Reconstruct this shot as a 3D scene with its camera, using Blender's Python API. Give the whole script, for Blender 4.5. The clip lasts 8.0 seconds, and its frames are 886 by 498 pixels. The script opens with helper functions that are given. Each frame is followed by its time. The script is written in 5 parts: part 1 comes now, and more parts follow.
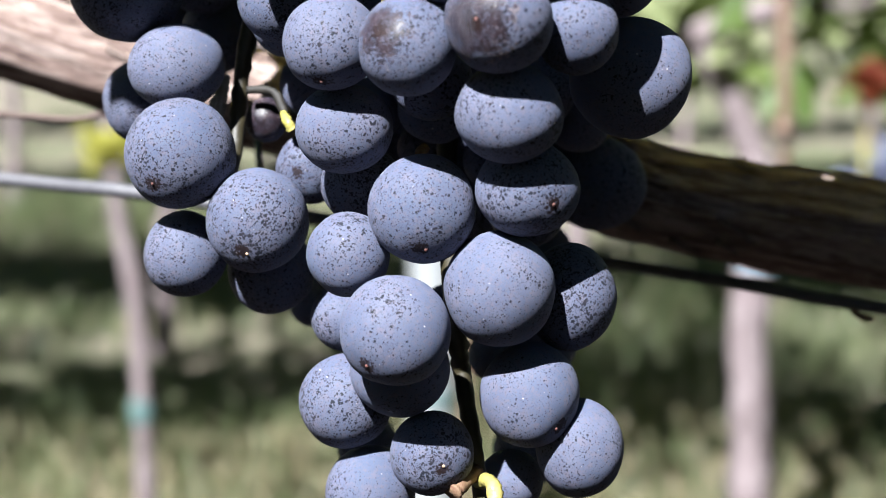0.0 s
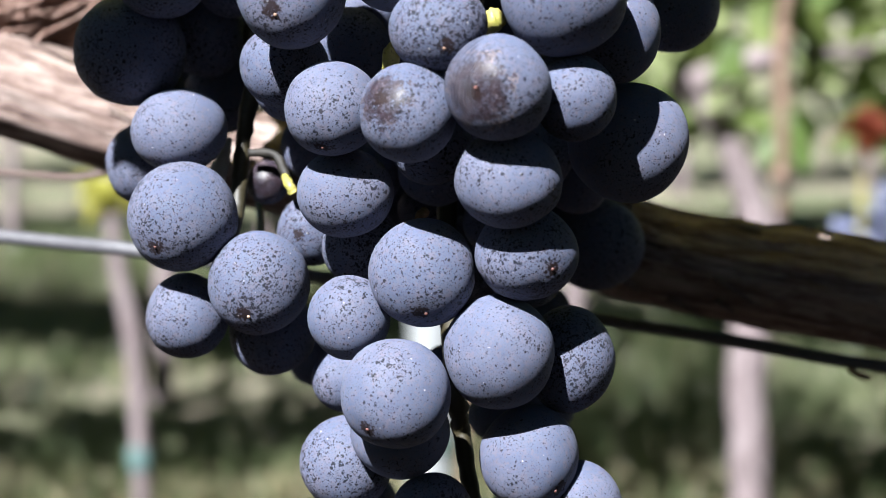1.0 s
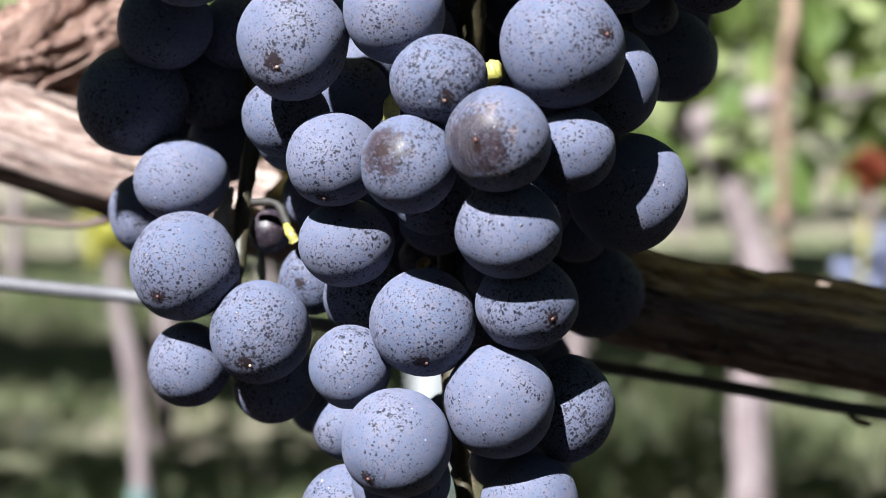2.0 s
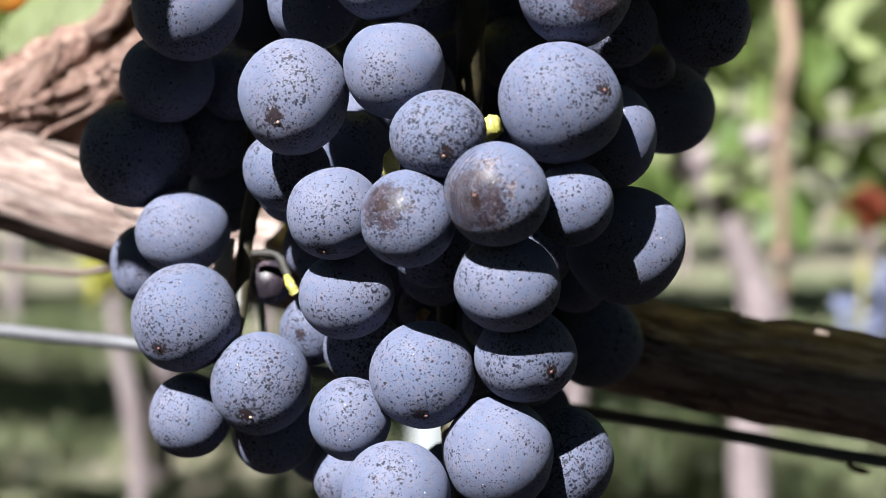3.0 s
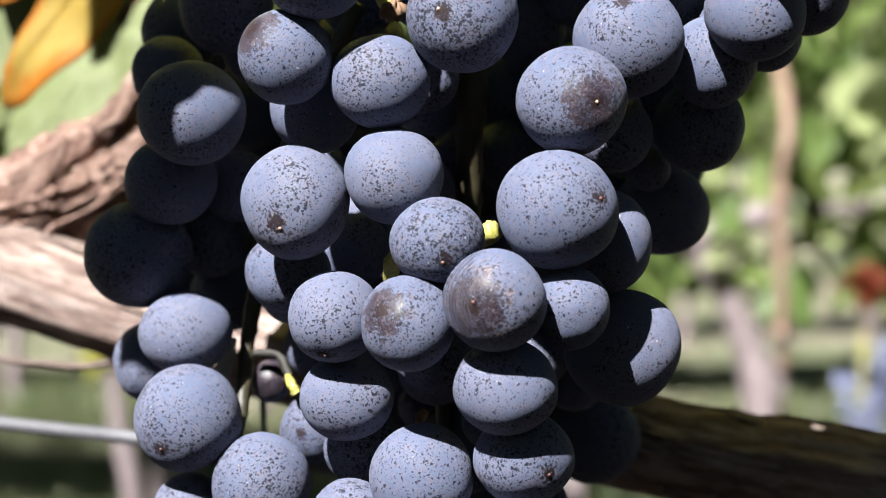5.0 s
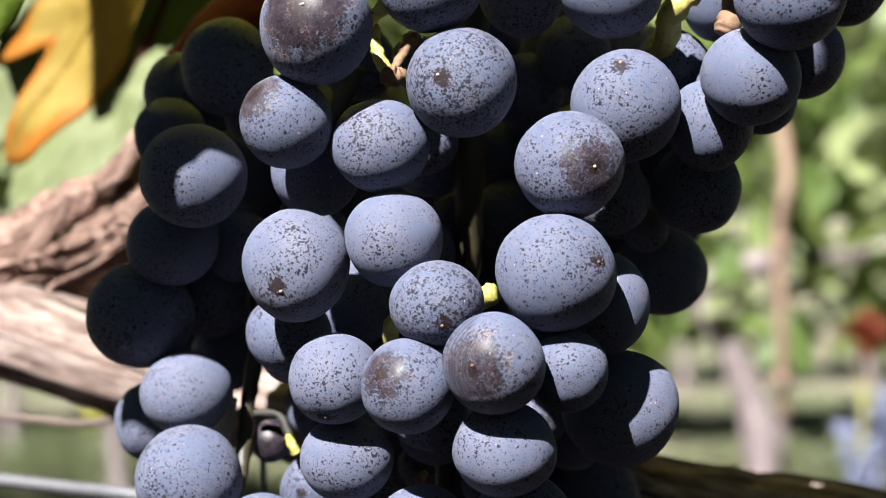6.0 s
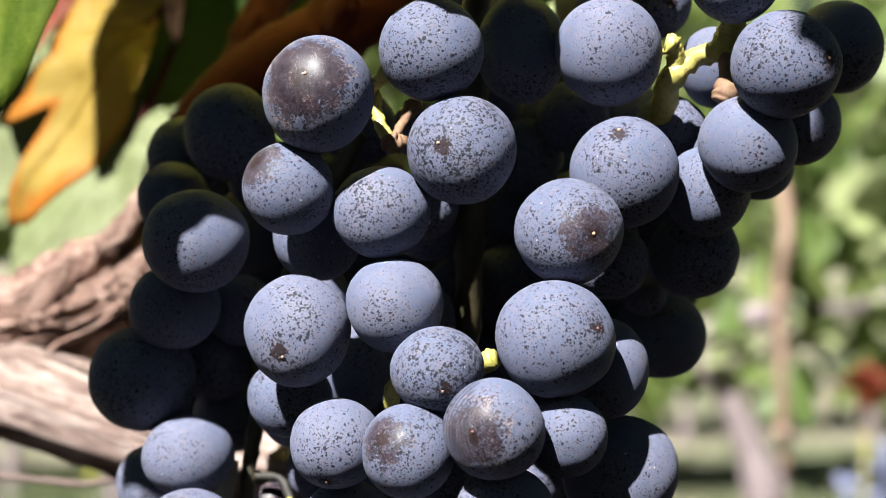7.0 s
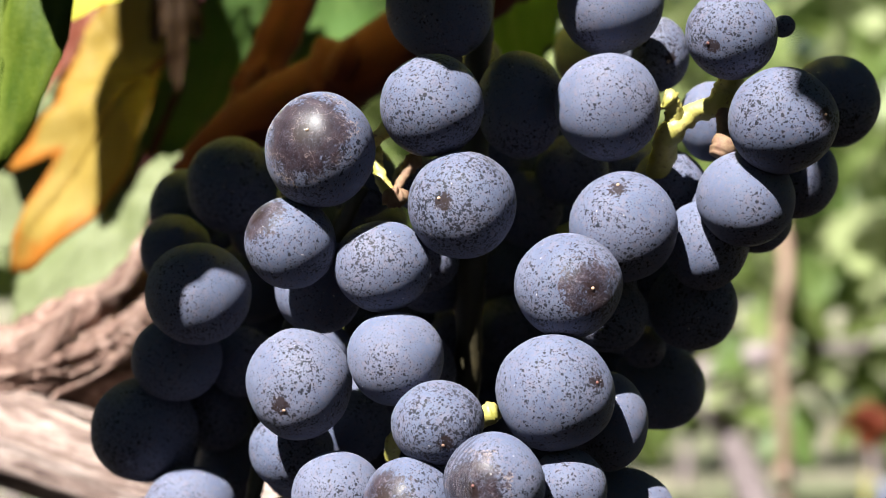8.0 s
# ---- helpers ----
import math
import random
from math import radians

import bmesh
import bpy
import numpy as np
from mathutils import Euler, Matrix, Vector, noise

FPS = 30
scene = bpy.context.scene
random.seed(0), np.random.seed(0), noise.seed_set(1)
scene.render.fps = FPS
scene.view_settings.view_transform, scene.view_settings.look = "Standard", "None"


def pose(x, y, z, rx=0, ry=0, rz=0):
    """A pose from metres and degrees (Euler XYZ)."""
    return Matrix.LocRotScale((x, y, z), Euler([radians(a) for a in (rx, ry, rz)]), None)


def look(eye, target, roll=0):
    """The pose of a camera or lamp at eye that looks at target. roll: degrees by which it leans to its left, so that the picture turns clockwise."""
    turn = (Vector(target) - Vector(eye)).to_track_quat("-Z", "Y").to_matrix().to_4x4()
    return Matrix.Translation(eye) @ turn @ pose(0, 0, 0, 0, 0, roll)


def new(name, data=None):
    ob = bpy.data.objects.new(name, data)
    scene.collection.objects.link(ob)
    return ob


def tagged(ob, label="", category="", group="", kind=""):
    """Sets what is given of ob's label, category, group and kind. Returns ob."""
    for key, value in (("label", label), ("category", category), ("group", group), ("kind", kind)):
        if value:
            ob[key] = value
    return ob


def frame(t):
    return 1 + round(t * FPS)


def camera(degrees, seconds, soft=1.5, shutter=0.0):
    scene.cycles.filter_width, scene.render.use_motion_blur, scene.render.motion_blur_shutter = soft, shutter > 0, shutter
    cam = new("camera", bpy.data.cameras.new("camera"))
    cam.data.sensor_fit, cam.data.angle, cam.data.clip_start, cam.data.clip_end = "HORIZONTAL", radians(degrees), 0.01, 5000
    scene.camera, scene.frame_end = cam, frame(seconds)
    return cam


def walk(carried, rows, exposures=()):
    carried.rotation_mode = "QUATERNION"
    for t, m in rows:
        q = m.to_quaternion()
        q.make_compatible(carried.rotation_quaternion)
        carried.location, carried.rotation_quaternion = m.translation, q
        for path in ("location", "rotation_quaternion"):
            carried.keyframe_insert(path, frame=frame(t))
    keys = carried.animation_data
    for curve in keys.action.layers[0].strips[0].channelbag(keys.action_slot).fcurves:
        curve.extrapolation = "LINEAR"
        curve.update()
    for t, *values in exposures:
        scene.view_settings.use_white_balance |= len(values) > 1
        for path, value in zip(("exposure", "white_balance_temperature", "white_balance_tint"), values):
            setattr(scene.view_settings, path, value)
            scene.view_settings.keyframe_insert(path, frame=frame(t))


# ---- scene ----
# A ripe bunch of blue-black wine grapes on the vine, seen from 25 cm, with the next row of vines behind.
DEGREES = 29.291
cam = camera(DEGREES, 8.0, soft=0.7)
cam.data.dof.use_dof = True
cam.data.dof.focus_distance = 0.256
cam.data.dof.aperture_fstop = 18.0
walk(cam, [
    (0, pose(-0.00016, 0.00639, 0.94010, 80.741, -0.065, 0.012)),
    (0.5, pose(-0.00036, 0.00542, 0.94154, 81.404, -0.063, -0.028)),
    (1, pose(-0.00042, 0.00439, 0.94326, 82.256, -0.062, -0.047)),
    (1.5, pose(-0.00032, 0.00374, 0.94388, 82.981, -0.050, -0.006)),
    (3, pose(-0.00015, 0.00144, 0.94766, 84.825, 0.014, 0.002)),
    (3.5, pose(-0.00008, 0.00068, 0.94867, 85.433, -0.006, 0.001)),
    (4, pose(0.00000, 0.00000, 0.95000, 86.000, -0.000, 0.000)),
    (4.5, pose(0.00000, -0.00116, 0.95121, 86.633, -0.003, 0.008)),
    (6, pose(0.00011, -0.00430, 0.95510, 88.871, 0.044, 0.009)),
    (6.5, pose(0.00004, -0.00560, 0.95629, 89.753, 0.040, 0.004)),
    (7, pose(0.00007, -0.00654, 0.95753, 90.562, 0.029, 0.015)),
    (7.5, pose(0.00001, -0.00759, 0.95838, 91.264, 0.025, 0.019)),
    (8, pose(0.00002, -0.00876, 0.95988, 91.866, 0.028, 0.022)),
], exposures=((0.0, 2.12, 5750, 10), (8.0, 2.18, 6180, 9.5)))

# ---- light ----
SUN = Vector((-0.29, -0.60, 0.745)).normalized()
world = bpy.data.worlds.new("world")
scene.world = world
world.use_nodes = True
wt = world.node_tree
sky = wt.nodes.new("ShaderNodeTexSky")
sky.sky_type = "NISHITA"
sky.sun_disc = False
sky.ozone_density = 3.0
sky.dust_density = 0.4
sky.sun_elevation = math.asin(SUN.z)
sky.sun_rotation = math.atan2(SUN.x, SUN.y)
wt.links.new(sky.outputs[0], wt.nodes["Background"].inputs[0])
wt.nodes["Background"].inputs[1].default_value = 0.009
sun = new("sun", bpy.data.lights.new("sun", "SUN"))
sun.data.energy = 5.0
sun.data.angle = radians(0.53)
sun.data.color = (1.0, 0.95, 0.88)
sun.matrix_world = look(SUN * 20, (0, 0, 0))


# ---- node helpers ----
class Mat:
    def __init__(self, name):
        self.m = bpy.data.materials.new(name)
        self.m.use_nodes = True
        self.t = self.m.node_tree
        self.b = self.t.nodes["Principled BSDF"]
        self.out = self.t.nodes["Material Output"]

    def n(self, kind, **inputs):
        node = self.t.nodes.new(kind)
        for k, v in inputs.items():
            self.put(node.inputs[k.replace("_", " ")], v)
        return node

    def put(self, socket, v):
        if isinstance(v, bpy.types.NodeSocket):
            self.t.links.new(v, socket)
        else:
            socket.default_value = v

    def noise(self, vec, scale, detail=3.0, rough=0.55, distort=0.0):
        node = self.n("ShaderNodeTexNoise", Scale=scale, Detail=detail, Roughness=rough, Distortion=distort)
        self.put(node.inputs["Vector"], vec)
        return node.outputs["Fac"]

    def ramp(self, fac, *stops):
        node = self.t.nodes.new("ShaderNodeValToRGB")
        el = node.color_ramp.elements
        while len(el) < len(stops):
            el.new(0.5)
        for e, (pos, col) in zip(el, stops):
            e.position = pos
            e.color = (*col, 1) if isinstance(col, tuple) else (col, col, col, 1)
        self.put(node.inputs[0], fac)
        return node.outputs[0]

    def mix(self, fac, a, b, how="MIX"):
        node = self.t.nodes.new("ShaderNodeMix")
        node.data_type = "RGBA"
        node.blend_type = how
        self.put(node.inputs[0], fac)
        for sock, v in ((node.inputs[6], a), (node.inputs[7], b)):
            self.put(sock, (*v, 1) if isinstance(v, tuple) else v)
        return node.outputs[2]

    def math(self, how, a, b=0.0, clamp=False):
        node = self.t.nodes.new("ShaderNodeMath")
        node.operation = how
        node.use_clamp = clamp
        self.put(node.inputs[0], a)
        self.put(node.inputs[1], b)
        return node.outputs[0]

    def vmath(self, how, a, b):
        node = self.t.nodes.new("ShaderNodeVectorMath")
        node.operation = how
        self.put(node.inputs[0], a)
        self.put(node.inputs[3 if how == "SCALE" else 1], b)
        return node.outputs[0]

    def bump(self, height, strength, distance):
        node = self.n("ShaderNodeBump", Height=height, Strength=strength, Distance=distance)
        self.put(self.b.inputs["Normal"], node.outputs[0])

    def coords(self, kind="Object", shift=True):
        vec = self.n("ShaderNodeTexCoord").outputs[kind]
        if shift:
            rnd = self.n("ShaderNodeObjectInfo").outputs["Random"]
            comb = self.n("ShaderNodeCombineXYZ")
            self.put(comb.inputs[0], rnd)
            self.put(comb.inputs[1], self.math("MULTIPLY", rnd, 7.3))
            self.put(comb.inputs[2], self.math("MULTIPLY", rnd, 3.1))
            vec = self.vmath("ADD", vec, comb.outputs[0])
        return vec

    def set(self, **kw):
        for k, v in kw.items():
            s = self.b.inputs[k.replace("_", " ")]
            self.put(s, (*v, 1) if isinstance(v, tuple) and len(v) == 3 else v)
        return self.m


def leafy(mt, colour, thin=0.4):
    """A thin blade: light shines through it."""
    tr = mt.n("ShaderNodeBsdfTranslucent")
    mt.put(tr.inputs[0], colour)
    mix = mt.n("ShaderNodeMixShader")
    mt.put(mix.inputs[0], thin)
    mt.put(mix.inputs[1], mt.b.outputs[0])
    mt.put(mix.inputs[2], tr.outputs[0])
    mt.put(mt.out.inputs[0], mix.outputs[0])
    mt.set(Base_Color=colour)


# ---- grape skin: waxy bloom over dark glossy skin, chipped off in small flakes ----
def grape_skin(name, rub=0.0, ridges=False):
    mt = Mat(name)
    raw = mt.coords("Object", shift=False)
    vec = mt.coords("Object")
    unit = mt.vmath("NORMALIZE", raw, (0, 0, 0))
    sep = mt.n("ShaderNodeSeparateXYZ")
    mt.put(sep.inputs[0], unit)
    pole = sep.outputs["Z"]
    own = mt.math("SUBTRACT", mt.n("ShaderNodeObjectInfo").outputs["Random"], 0.5)
    big = mt.noise(vec, 120, 2, 0.5)
    mid = mt.noise(vec, 420, 3, 0.6)

    # ragged outlines for the chips
    wob = mt.n("ShaderNodeTexNoise", Scale=1700.0, Detail=2.0, Roughness=0.6)
    mt.put(wob.inputs["Vector"], vec)
    warped = mt.vmath("ADD", vec, mt.vmath("SCALE", mt.vmath("SUBTRACT", wob.outputs["Color"], (0.5, 0.5, 0.5)), 0.0007))
    dens = mt.math("ADD", mt.math("MULTIPLY", mt.math("SUBTRACT", big, 0.515), 0.66), mt.math("ADD", mt.math("MULTIPLY", own, 0.16), mt.math("MULTIPLY", pole, 0.06)))

    def chips(scale, shift, least, most, soft):
        """Cells of which a few hold a chip, each of its own size."""
        vor = mt.n("ShaderNodeTexVoronoi", Scale=scale)
        mt.put(vor.inputs["Vector"], mt.vmath("ADD", warped, (shift, 2 * shift, 0.4)))
        pick = mt.n("ShaderNodeSeparateColor")
        mt.put(pick.inputs[0], vor.outputs["Color"])
        size = mt.math("MULTIPLY", mt.math("ADD", mt.math("SUBTRACT", pick.outputs[0], least), dens), most / (1 - least))
        gap = mt.math("SUBTRACT", size, vor.outputs["Distance"])
        return mt.ramp(mt.math("ADD", mt.math("MULTIPLY", gap, 1.0 / soft), 0.5), (0.35, 0.0), (0.65, 1.0))

    large = chips(2150, 0.3, 0.70, 0.62, 0.16)
    small = chips(3600, 1.1, 0.55, 0.58, 0.20)
    tiny = chips(5600, 2.3, 0.46, 0.55, 0.30)
    bare = mt.math("MAXIMUM", large, mt.math("MAXIMUM", mt.math("MULTIPLY", small, 0.95), mt.math("MULTIPLY", tiny, 0.55)))

    # rubbed field round the tip, with a ragged edge and fine scratches
    flake = mt.noise(vec, 1900, 2.2, 0.55, 0.6)
    ragged = min(1.25, rub / 0.25)
    edge = mt.math("ADD", pole, mt.math("MULTIPLY", mt.math("SUBTRACT", mid, 0.5), 0.45 * ragged))
    edge = mt.math("ADD", edge, mt.math("MULTIPLY", mt.math("SUBTRACT", flake, 0.5), 0.50 * ragged))
    field = mt.ramp(edge, (0.985 - 0.62 * rub, 0.0), (1.0 - 0.40 * rub, 1.0))
    if rub > 0:
        line = mt.math("ABSOLUTE", mt.math("SUBTRACT", mt.noise(vec, 520, 2, 0.6, 1.6), 0.5))
        line = mt.ramp(line, (0.0, 1.0), (0.045, 0.0))
        thin = mt.math("ABSOLUTE", mt.math("SUBTRACT", mt.noise(mt.vmath("MULTIPLY", vec, (1.0, 2.6, 1.4)), 900, 2, 0.6, 1.2), 0.5))
        line = mt.math("MAXIMUM", line, mt.math("MULTIPLY", mt.ramp(thin, (0.0, 1.0), (0.05, 0.0)), 0.6))
        field = mt.math("MULTIPLY", field, mt.math("SUBTRACT", 1.0, mt.math("MULTIPLY", line, 0.5 if rub < 0.5 else 0.2)))
    ring = mt.ramp(mt.math("ADD", pole, mt.math("MULTIPLY", mt.math("SUBTRACT", flake, 0.5), 0.07)), (0.984, 0.0), (0.992, 1.0))

    # bloom: blue-grey wax of uneven thickness, with fine grain
    wax = mt.mix(mt.ramp(big, (0.3, 0.0), (0.7, 1.0)), BLOOM_THIN, BLOOM_THICK)
    wax = mt.mix(mt.math("MULTIPLY", mt.ramp(mid, (0.42, 0.0), (0.72, 1.0)), 0.28), wax, BLOOM_BLUE)
    wax = mt.mix(mt.math("MULTIPLY", mt.ramp(mt.noise(vec, 5200, 2, 0.6), (0.48, 0.0), (0.68, 1.0)), 0.45), wax, BLOOM_DUSTY)
    wax = mt.mix(mt.math("MULTIPLY", mt.ramp(mt.noise(vec, 9000, 2, 0.6), (0.45, 0.0), (0.7, 1.0)), 0.35), wax, (0.045, 0.047, 0.070))
    wax = mt.mix(mt.math("MULTIPLY", mt.ramp(mt.noise(mt.vmath("ADD", vec, (0.7, 2.2, 1.3)), 900, 3, 0.65), (0.50, 0.0), (0.66, 1.0)), 0.30), wax, (0.138, 0.106, 0.112))
    skin = mt.mix(mt.ramp(mid, (0.35, 0.0), (0.7, 1.0)), (0.009, 0.0045, 0.006), (0.026, 0.014, 0.017))
    chip = mt.mix(mt.ramp(mid, (0.4, 0.0), (0.7, 1.0)), (0.004, 0.005, 0.009), (0.014, 0.012, 0.016))
    col = mt.mix(mt.math("MULTIPLY", bare, 0.91), wax, chip)
    if rub > 0:
        col = mt.mix(mt.math("MULTIPLY", field, 0.93), col, skin)
        bare = mt.math("MAXIMUM", bare, mt.math("MULTIPLY", field, 0.93))
        crack = mt.math("MULTIPLY", mt.math("MULTIPLY", mt.math("POWER", line, 3.0), field), mt.ramp(mid, (0.53, 0.0), (0.60, 1.0)))
        col = mt.mix(mt.math("MULTIPLY", crack, 0.6), col, (0.22, 0.175, 0.16))
    col = mt.mix(mt.math("MULTIPLY", ring, 0.9), col, (0.014, 0.007, 0.006))
    # pale brown corky freckles and tiny pale specks
    cork = mt.ramp(mt.noise(mt.vmath("ADD", vec, (3.1, 0.4, 1.7)), 900, 3, 0.6, 1.5), (0.665, 0.0), (0.71, 1.0))
    col = mt.mix(mt.math("MULTIPLY", cork, 0.25), col, (0.075, 0.055, 0.048))
    specks = mt.n("ShaderNodeTexVoronoi", Scale=560.0)
    mt.put(specks.inputs["Vector"], warped)
    col = mt.mix(mt.math("MULTIPLY", mt.ramp(specks.outputs["Distance"], (0.055, 1.0), (0.085, 0.0)), mt.ramp(mid, (0.5, 0.0), (0.58, 0.8))), col, (0.40, 0.39, 0.38))
    if rub > 0.5 or ridges:
        e0 = 0.985 - 0.62 * rub
        seam = mt.ramp(edge, (e0 - 0.03, 0.0), (e0, 1.0), (e0 + 0.015, 1.0), (e0 + 0.05, 0.0))
        seam = mt.math("MULTIPLY", seam, mt.ramp(mid, (0.50, 0.0), (0.56, 1.0)))
        col = mt.mix(mt.math("MULTIPLY", seam, 0.6), col, (0.26, 0.20, 0.165))
    rough = mt.math("ADD", mt.math("SUBTRACT", 0.70, mt.math("MULTIPLY", bare, 0.16)), mt.math("MULTIPLY", mt.math("SUBTRACT", mid, 0.5), 0.2))
    if rub > 0:
        rough = mt.math("SUBTRACT", rough, mt.math("MULTIPLY", field, 0.12))
    gloss = mt.math("ADD", 0.12, mt.math("MULTIPLY", bare, 0.06))
    if rub > 0:
        gloss = mt.math("ADD", gloss, mt.math("MULTIPLY", field, 0.10))
    height = mt.math("ADD", mt.math("MULTIPLY", bare, -0.30), mt.math("MULTIPLY", mid, 0.8))
    height = mt.math("ADD", height, mt.math("MULTIPLY", flake, 0.25))
    if ridges:
        wave = mt.n("ShaderNodeTexWave", Scale=430, Distortion=1.5, Detail=1.0, Detail_Scale=60)
        wave.wave_type = "RINGS"
        wave.rings_direction = "Z"
        mt.put(wave.inputs["Vector"], mt.vmath("ADD", raw, (-0.0045, 0.0018, 0.0)))
        across = mt.math("ADD", mt.math("MULTIPLY", sep.outputs["X"], -0.93), mt.math("MULTIPLY", sep.outputs["Y"], 0.37))
        side = mt.ramp(mt.math("ADD", across, mt.math("MULTIPLY", mt.math("SUBTRACT", big, 0.5), 0.5)), (-0.15, 0.0), (0.15, 1.0))
        rid = mt.math("MULTIPLY", wave.outputs["Fac"], side)
        height = mt.math("ADD", height, mt.math("MULTIPLY", rid, 3.0))
        col = mt.mix(mt.math("MULTIPLY", rid, 0.7), col, (0.026, 0.023, 0.034))
    mt.bump(height, 0.5, 0.00011)
    mt.b.inputs["Subsurface Radius"].default_value = (1.0, 0.9, 1.0)
    return mt.set(Base_Color=col, Roughness=rough, Specular_IOR_Level=gloss, Diffuse_Roughness=0.25, Subsurface_Weight=0.4, Subsurface_Scale=0.0013)


BLOOM_THIN, BLOOM_THICK = (0.074, 0.092, 0.146), (0.119, 0.127, 0.178)
BLOOM_BLUE, BLOOM_DUSTY = (0.072, 0.082, 0.145), (0.118, 0.097, 0.108)
SKIN = grape_skin("grape_skin")
SKIN_TIP = grape_skin("grape_skin_brown_tip", 0.0)
SKIN_RUBBED = grape_skin("grape_skin_rubbed", 0.28)
SKIN_BARE = grape_skin("grape_skin_bare", 0.60)
# skin of one shaded berry, the shade put in as bare near-black skin
SKIN_SHADED = grape_skin("grape_skin_shaded", 1.3)
SKIN_RIDGED = grape_skin("grape_skin_ridged", 0.40, True)


def plain(name, c1, c2, scale, rough=0.7, bump=0.3, dist=0.0005, kind="Object"):
    mt = Mat(name)
    vec = mt.coords(kind)
    a = mt.noise(vec, scale, 4, 0.6)
    b = mt.noise(vec, scale * 6, 3, 0.6)
    col = mt.mix(mt.ramp(mt.math("ADD", mt.math("MULTIPLY", a, 0.7), mt.math("MULTIPLY", b, 0.3)), (0.35, 0.0), (0.65, 1.0)), c1, c2)
    mt.bump(mt.math("ADD", a, mt.math("MULTIPLY", b, 0.4)), bump, dist)
    return mt.set(Base_Color=col, Roughness=rough)


def scar_material():
    """Dried style scar on the tip: pale cork on some berries, red-brown on others."""
    mt = Mat("scar")
    a = mt.noise(mt.coords("Object"), 2500, 4, 0.6)
    fresh = mt.mix(mt.ramp(a, (0.35, 0.0), (0.65, 1.0)), (0.40, 0.30, 0.21), (0.25, 0.15, 0.09))
    aged = mt.mix(mt.ramp(a, (0.35, 0.0), (0.65, 1.0)), (0.13, 0.045, 0.035), (0.05, 0.022, 0.018))
    own = mt.n("ShaderNodeObjectInfo").outputs["Random"]
    mt.bump(a, 0.3, 0.0003)
    return mt.set(Base_Color=mt.mix(mt.ramp(own, (0.35, 0.0), (0.55, 1.0)), fresh, aged), Roughness=0.6)


SCAR = scar_material()


def stem_material(name, c1, c2, spot):
    mt = Mat(name)
    o = mt.coords("Object")
    a = mt.noise(o, 260, 3)
    b = mt.noise(o, 1100, 3, 0.6, 0.5)
    col = mt.mix(mt.ramp(a, (0.4, 0.0), (0.62, 1.0)), c1, c2)
    col = mt.mix(mt.ramp(b, (0.60, 0.0), (0.68, 0.85)), col, spot)
    mt.bump(mt.math("ADD", a, mt.math("MULTIPLY", b, 0.5)), 0.6, 0.0004)
    return mt.set(Base_Color=col, Roughness=0.5)


STEM = stem_material("green_stem", (0.25, 0.235, 0.045), (0.36, 0.31, 0.09), (0.11, 0.055, 0.025))
STEM_CORK = plain("corky_stem", (0.115, 0.052, 0.030), (0.17, 0.11, 0.058), 900, 0.75)
# stem with deep shade put into its near-black colour
STEM_DEEP_SHADE = plain("deep_shade_stem", (0.006, 0.005, 0.003), (0.014, 0.010, 0.005), 260, 0.7)
BRACT = plain("dry_bract", (0.34, 0.30, 0.25), (0.30, 0.33, 0.30), 260, 0.7)
# stem colour darkened to imitate the shade inside the bunch
STEM_SHADED = plain("shaded_stem", (0.015, 0.013, 0.005), (0.034, 0.026, 0.010), 260, 0.55)


def fibrous(name, dark, mid, light, long=26.0, across=7.0, bump=0.9, dist=0.0012):
    """Stringy bark; the UV map holds metres along and turns round."""
    mt = Mat(name)
    uv = mt.n("ShaderNodeTexCoord").outputs["UV"]
    mp = mt.n("ShaderNodeMapping")
    mt.put(mp.inputs[0], uv)
    mp.inputs["Scale"].default_value = (long, across, 1)
    a = mt.noise(mp.outputs[0], 1.6, 5, 0.65, 0.3)
    b = mt.noise(mp.outputs[0], 7.0, 4, 0.7, 0.2)
    o = mt.coords("Object")
    c = mt.noise(o, 90, 3, 0.6)
    v = mt.math("ADD", mt.math("MULTIPLY", a, 0.6), mt.math("MULTIPLY", b, 0.4))
    col = mt.ramp(v, (0.38, dark), (0.47, mid), (0.57, light))
    col = mt.mix(mt.math("MULTIPLY", mt.ramp(c, (0.45, 0.0), (0.7, 1.0)), 0.5), col, mid)
    mt.bump(v, bump, dist)
    return mt.set(Base_Color=col, Roughness=0.85, Specular_IOR_Level=0.2)


CANE = fibrous("cane_bark", (0.032, 0.020, 0.017), (0.135, 0.094, 0.079), (0.30, 0.24, 0.21))
HEAD = fibrous("old_bark", (0.022, 0.011, 0.008), (0.125, 0.073, 0.056), (0.27, 0.185, 0.152), 70, 9, 1.0, 0.0016)
SHOOT = fibrous("shoot_bark", (0.022, 0.0035, 0.0035), (0.040, 0.0062, 0.006), (0.058, 0.012, 0.012), 20, 3, 0.3, 0.0004)
TRUNK = fibrous("trunk_bark", (0.065, 0.04875, 0.04875), (0.1495, 0.117, 0.117), (0.234, 0.195, 0.195), 9, 4, 0.8, 0.004)
WIRE = plain("galvanised_wire", (0.062, 0.060, 0.066), (0.085, 0.083, 0.09), 400, 0.5)
TIE_WHITE = plain("white_plastic", (0.22, 0.23, 0.23), (0.26, 0.27, 0.27), 20, 0.5, 0.05)
TIE_TEAL = plain("teal_plastic", (0.07, 0.12, 0.115), (0.09, 0.145, 0.14), 120, 0.5)
TIE_BLUE = plain("blue_plastic", (0.10, 0.20, 0.27), (0.13, 0.235, 0.30), 120, 0.5)


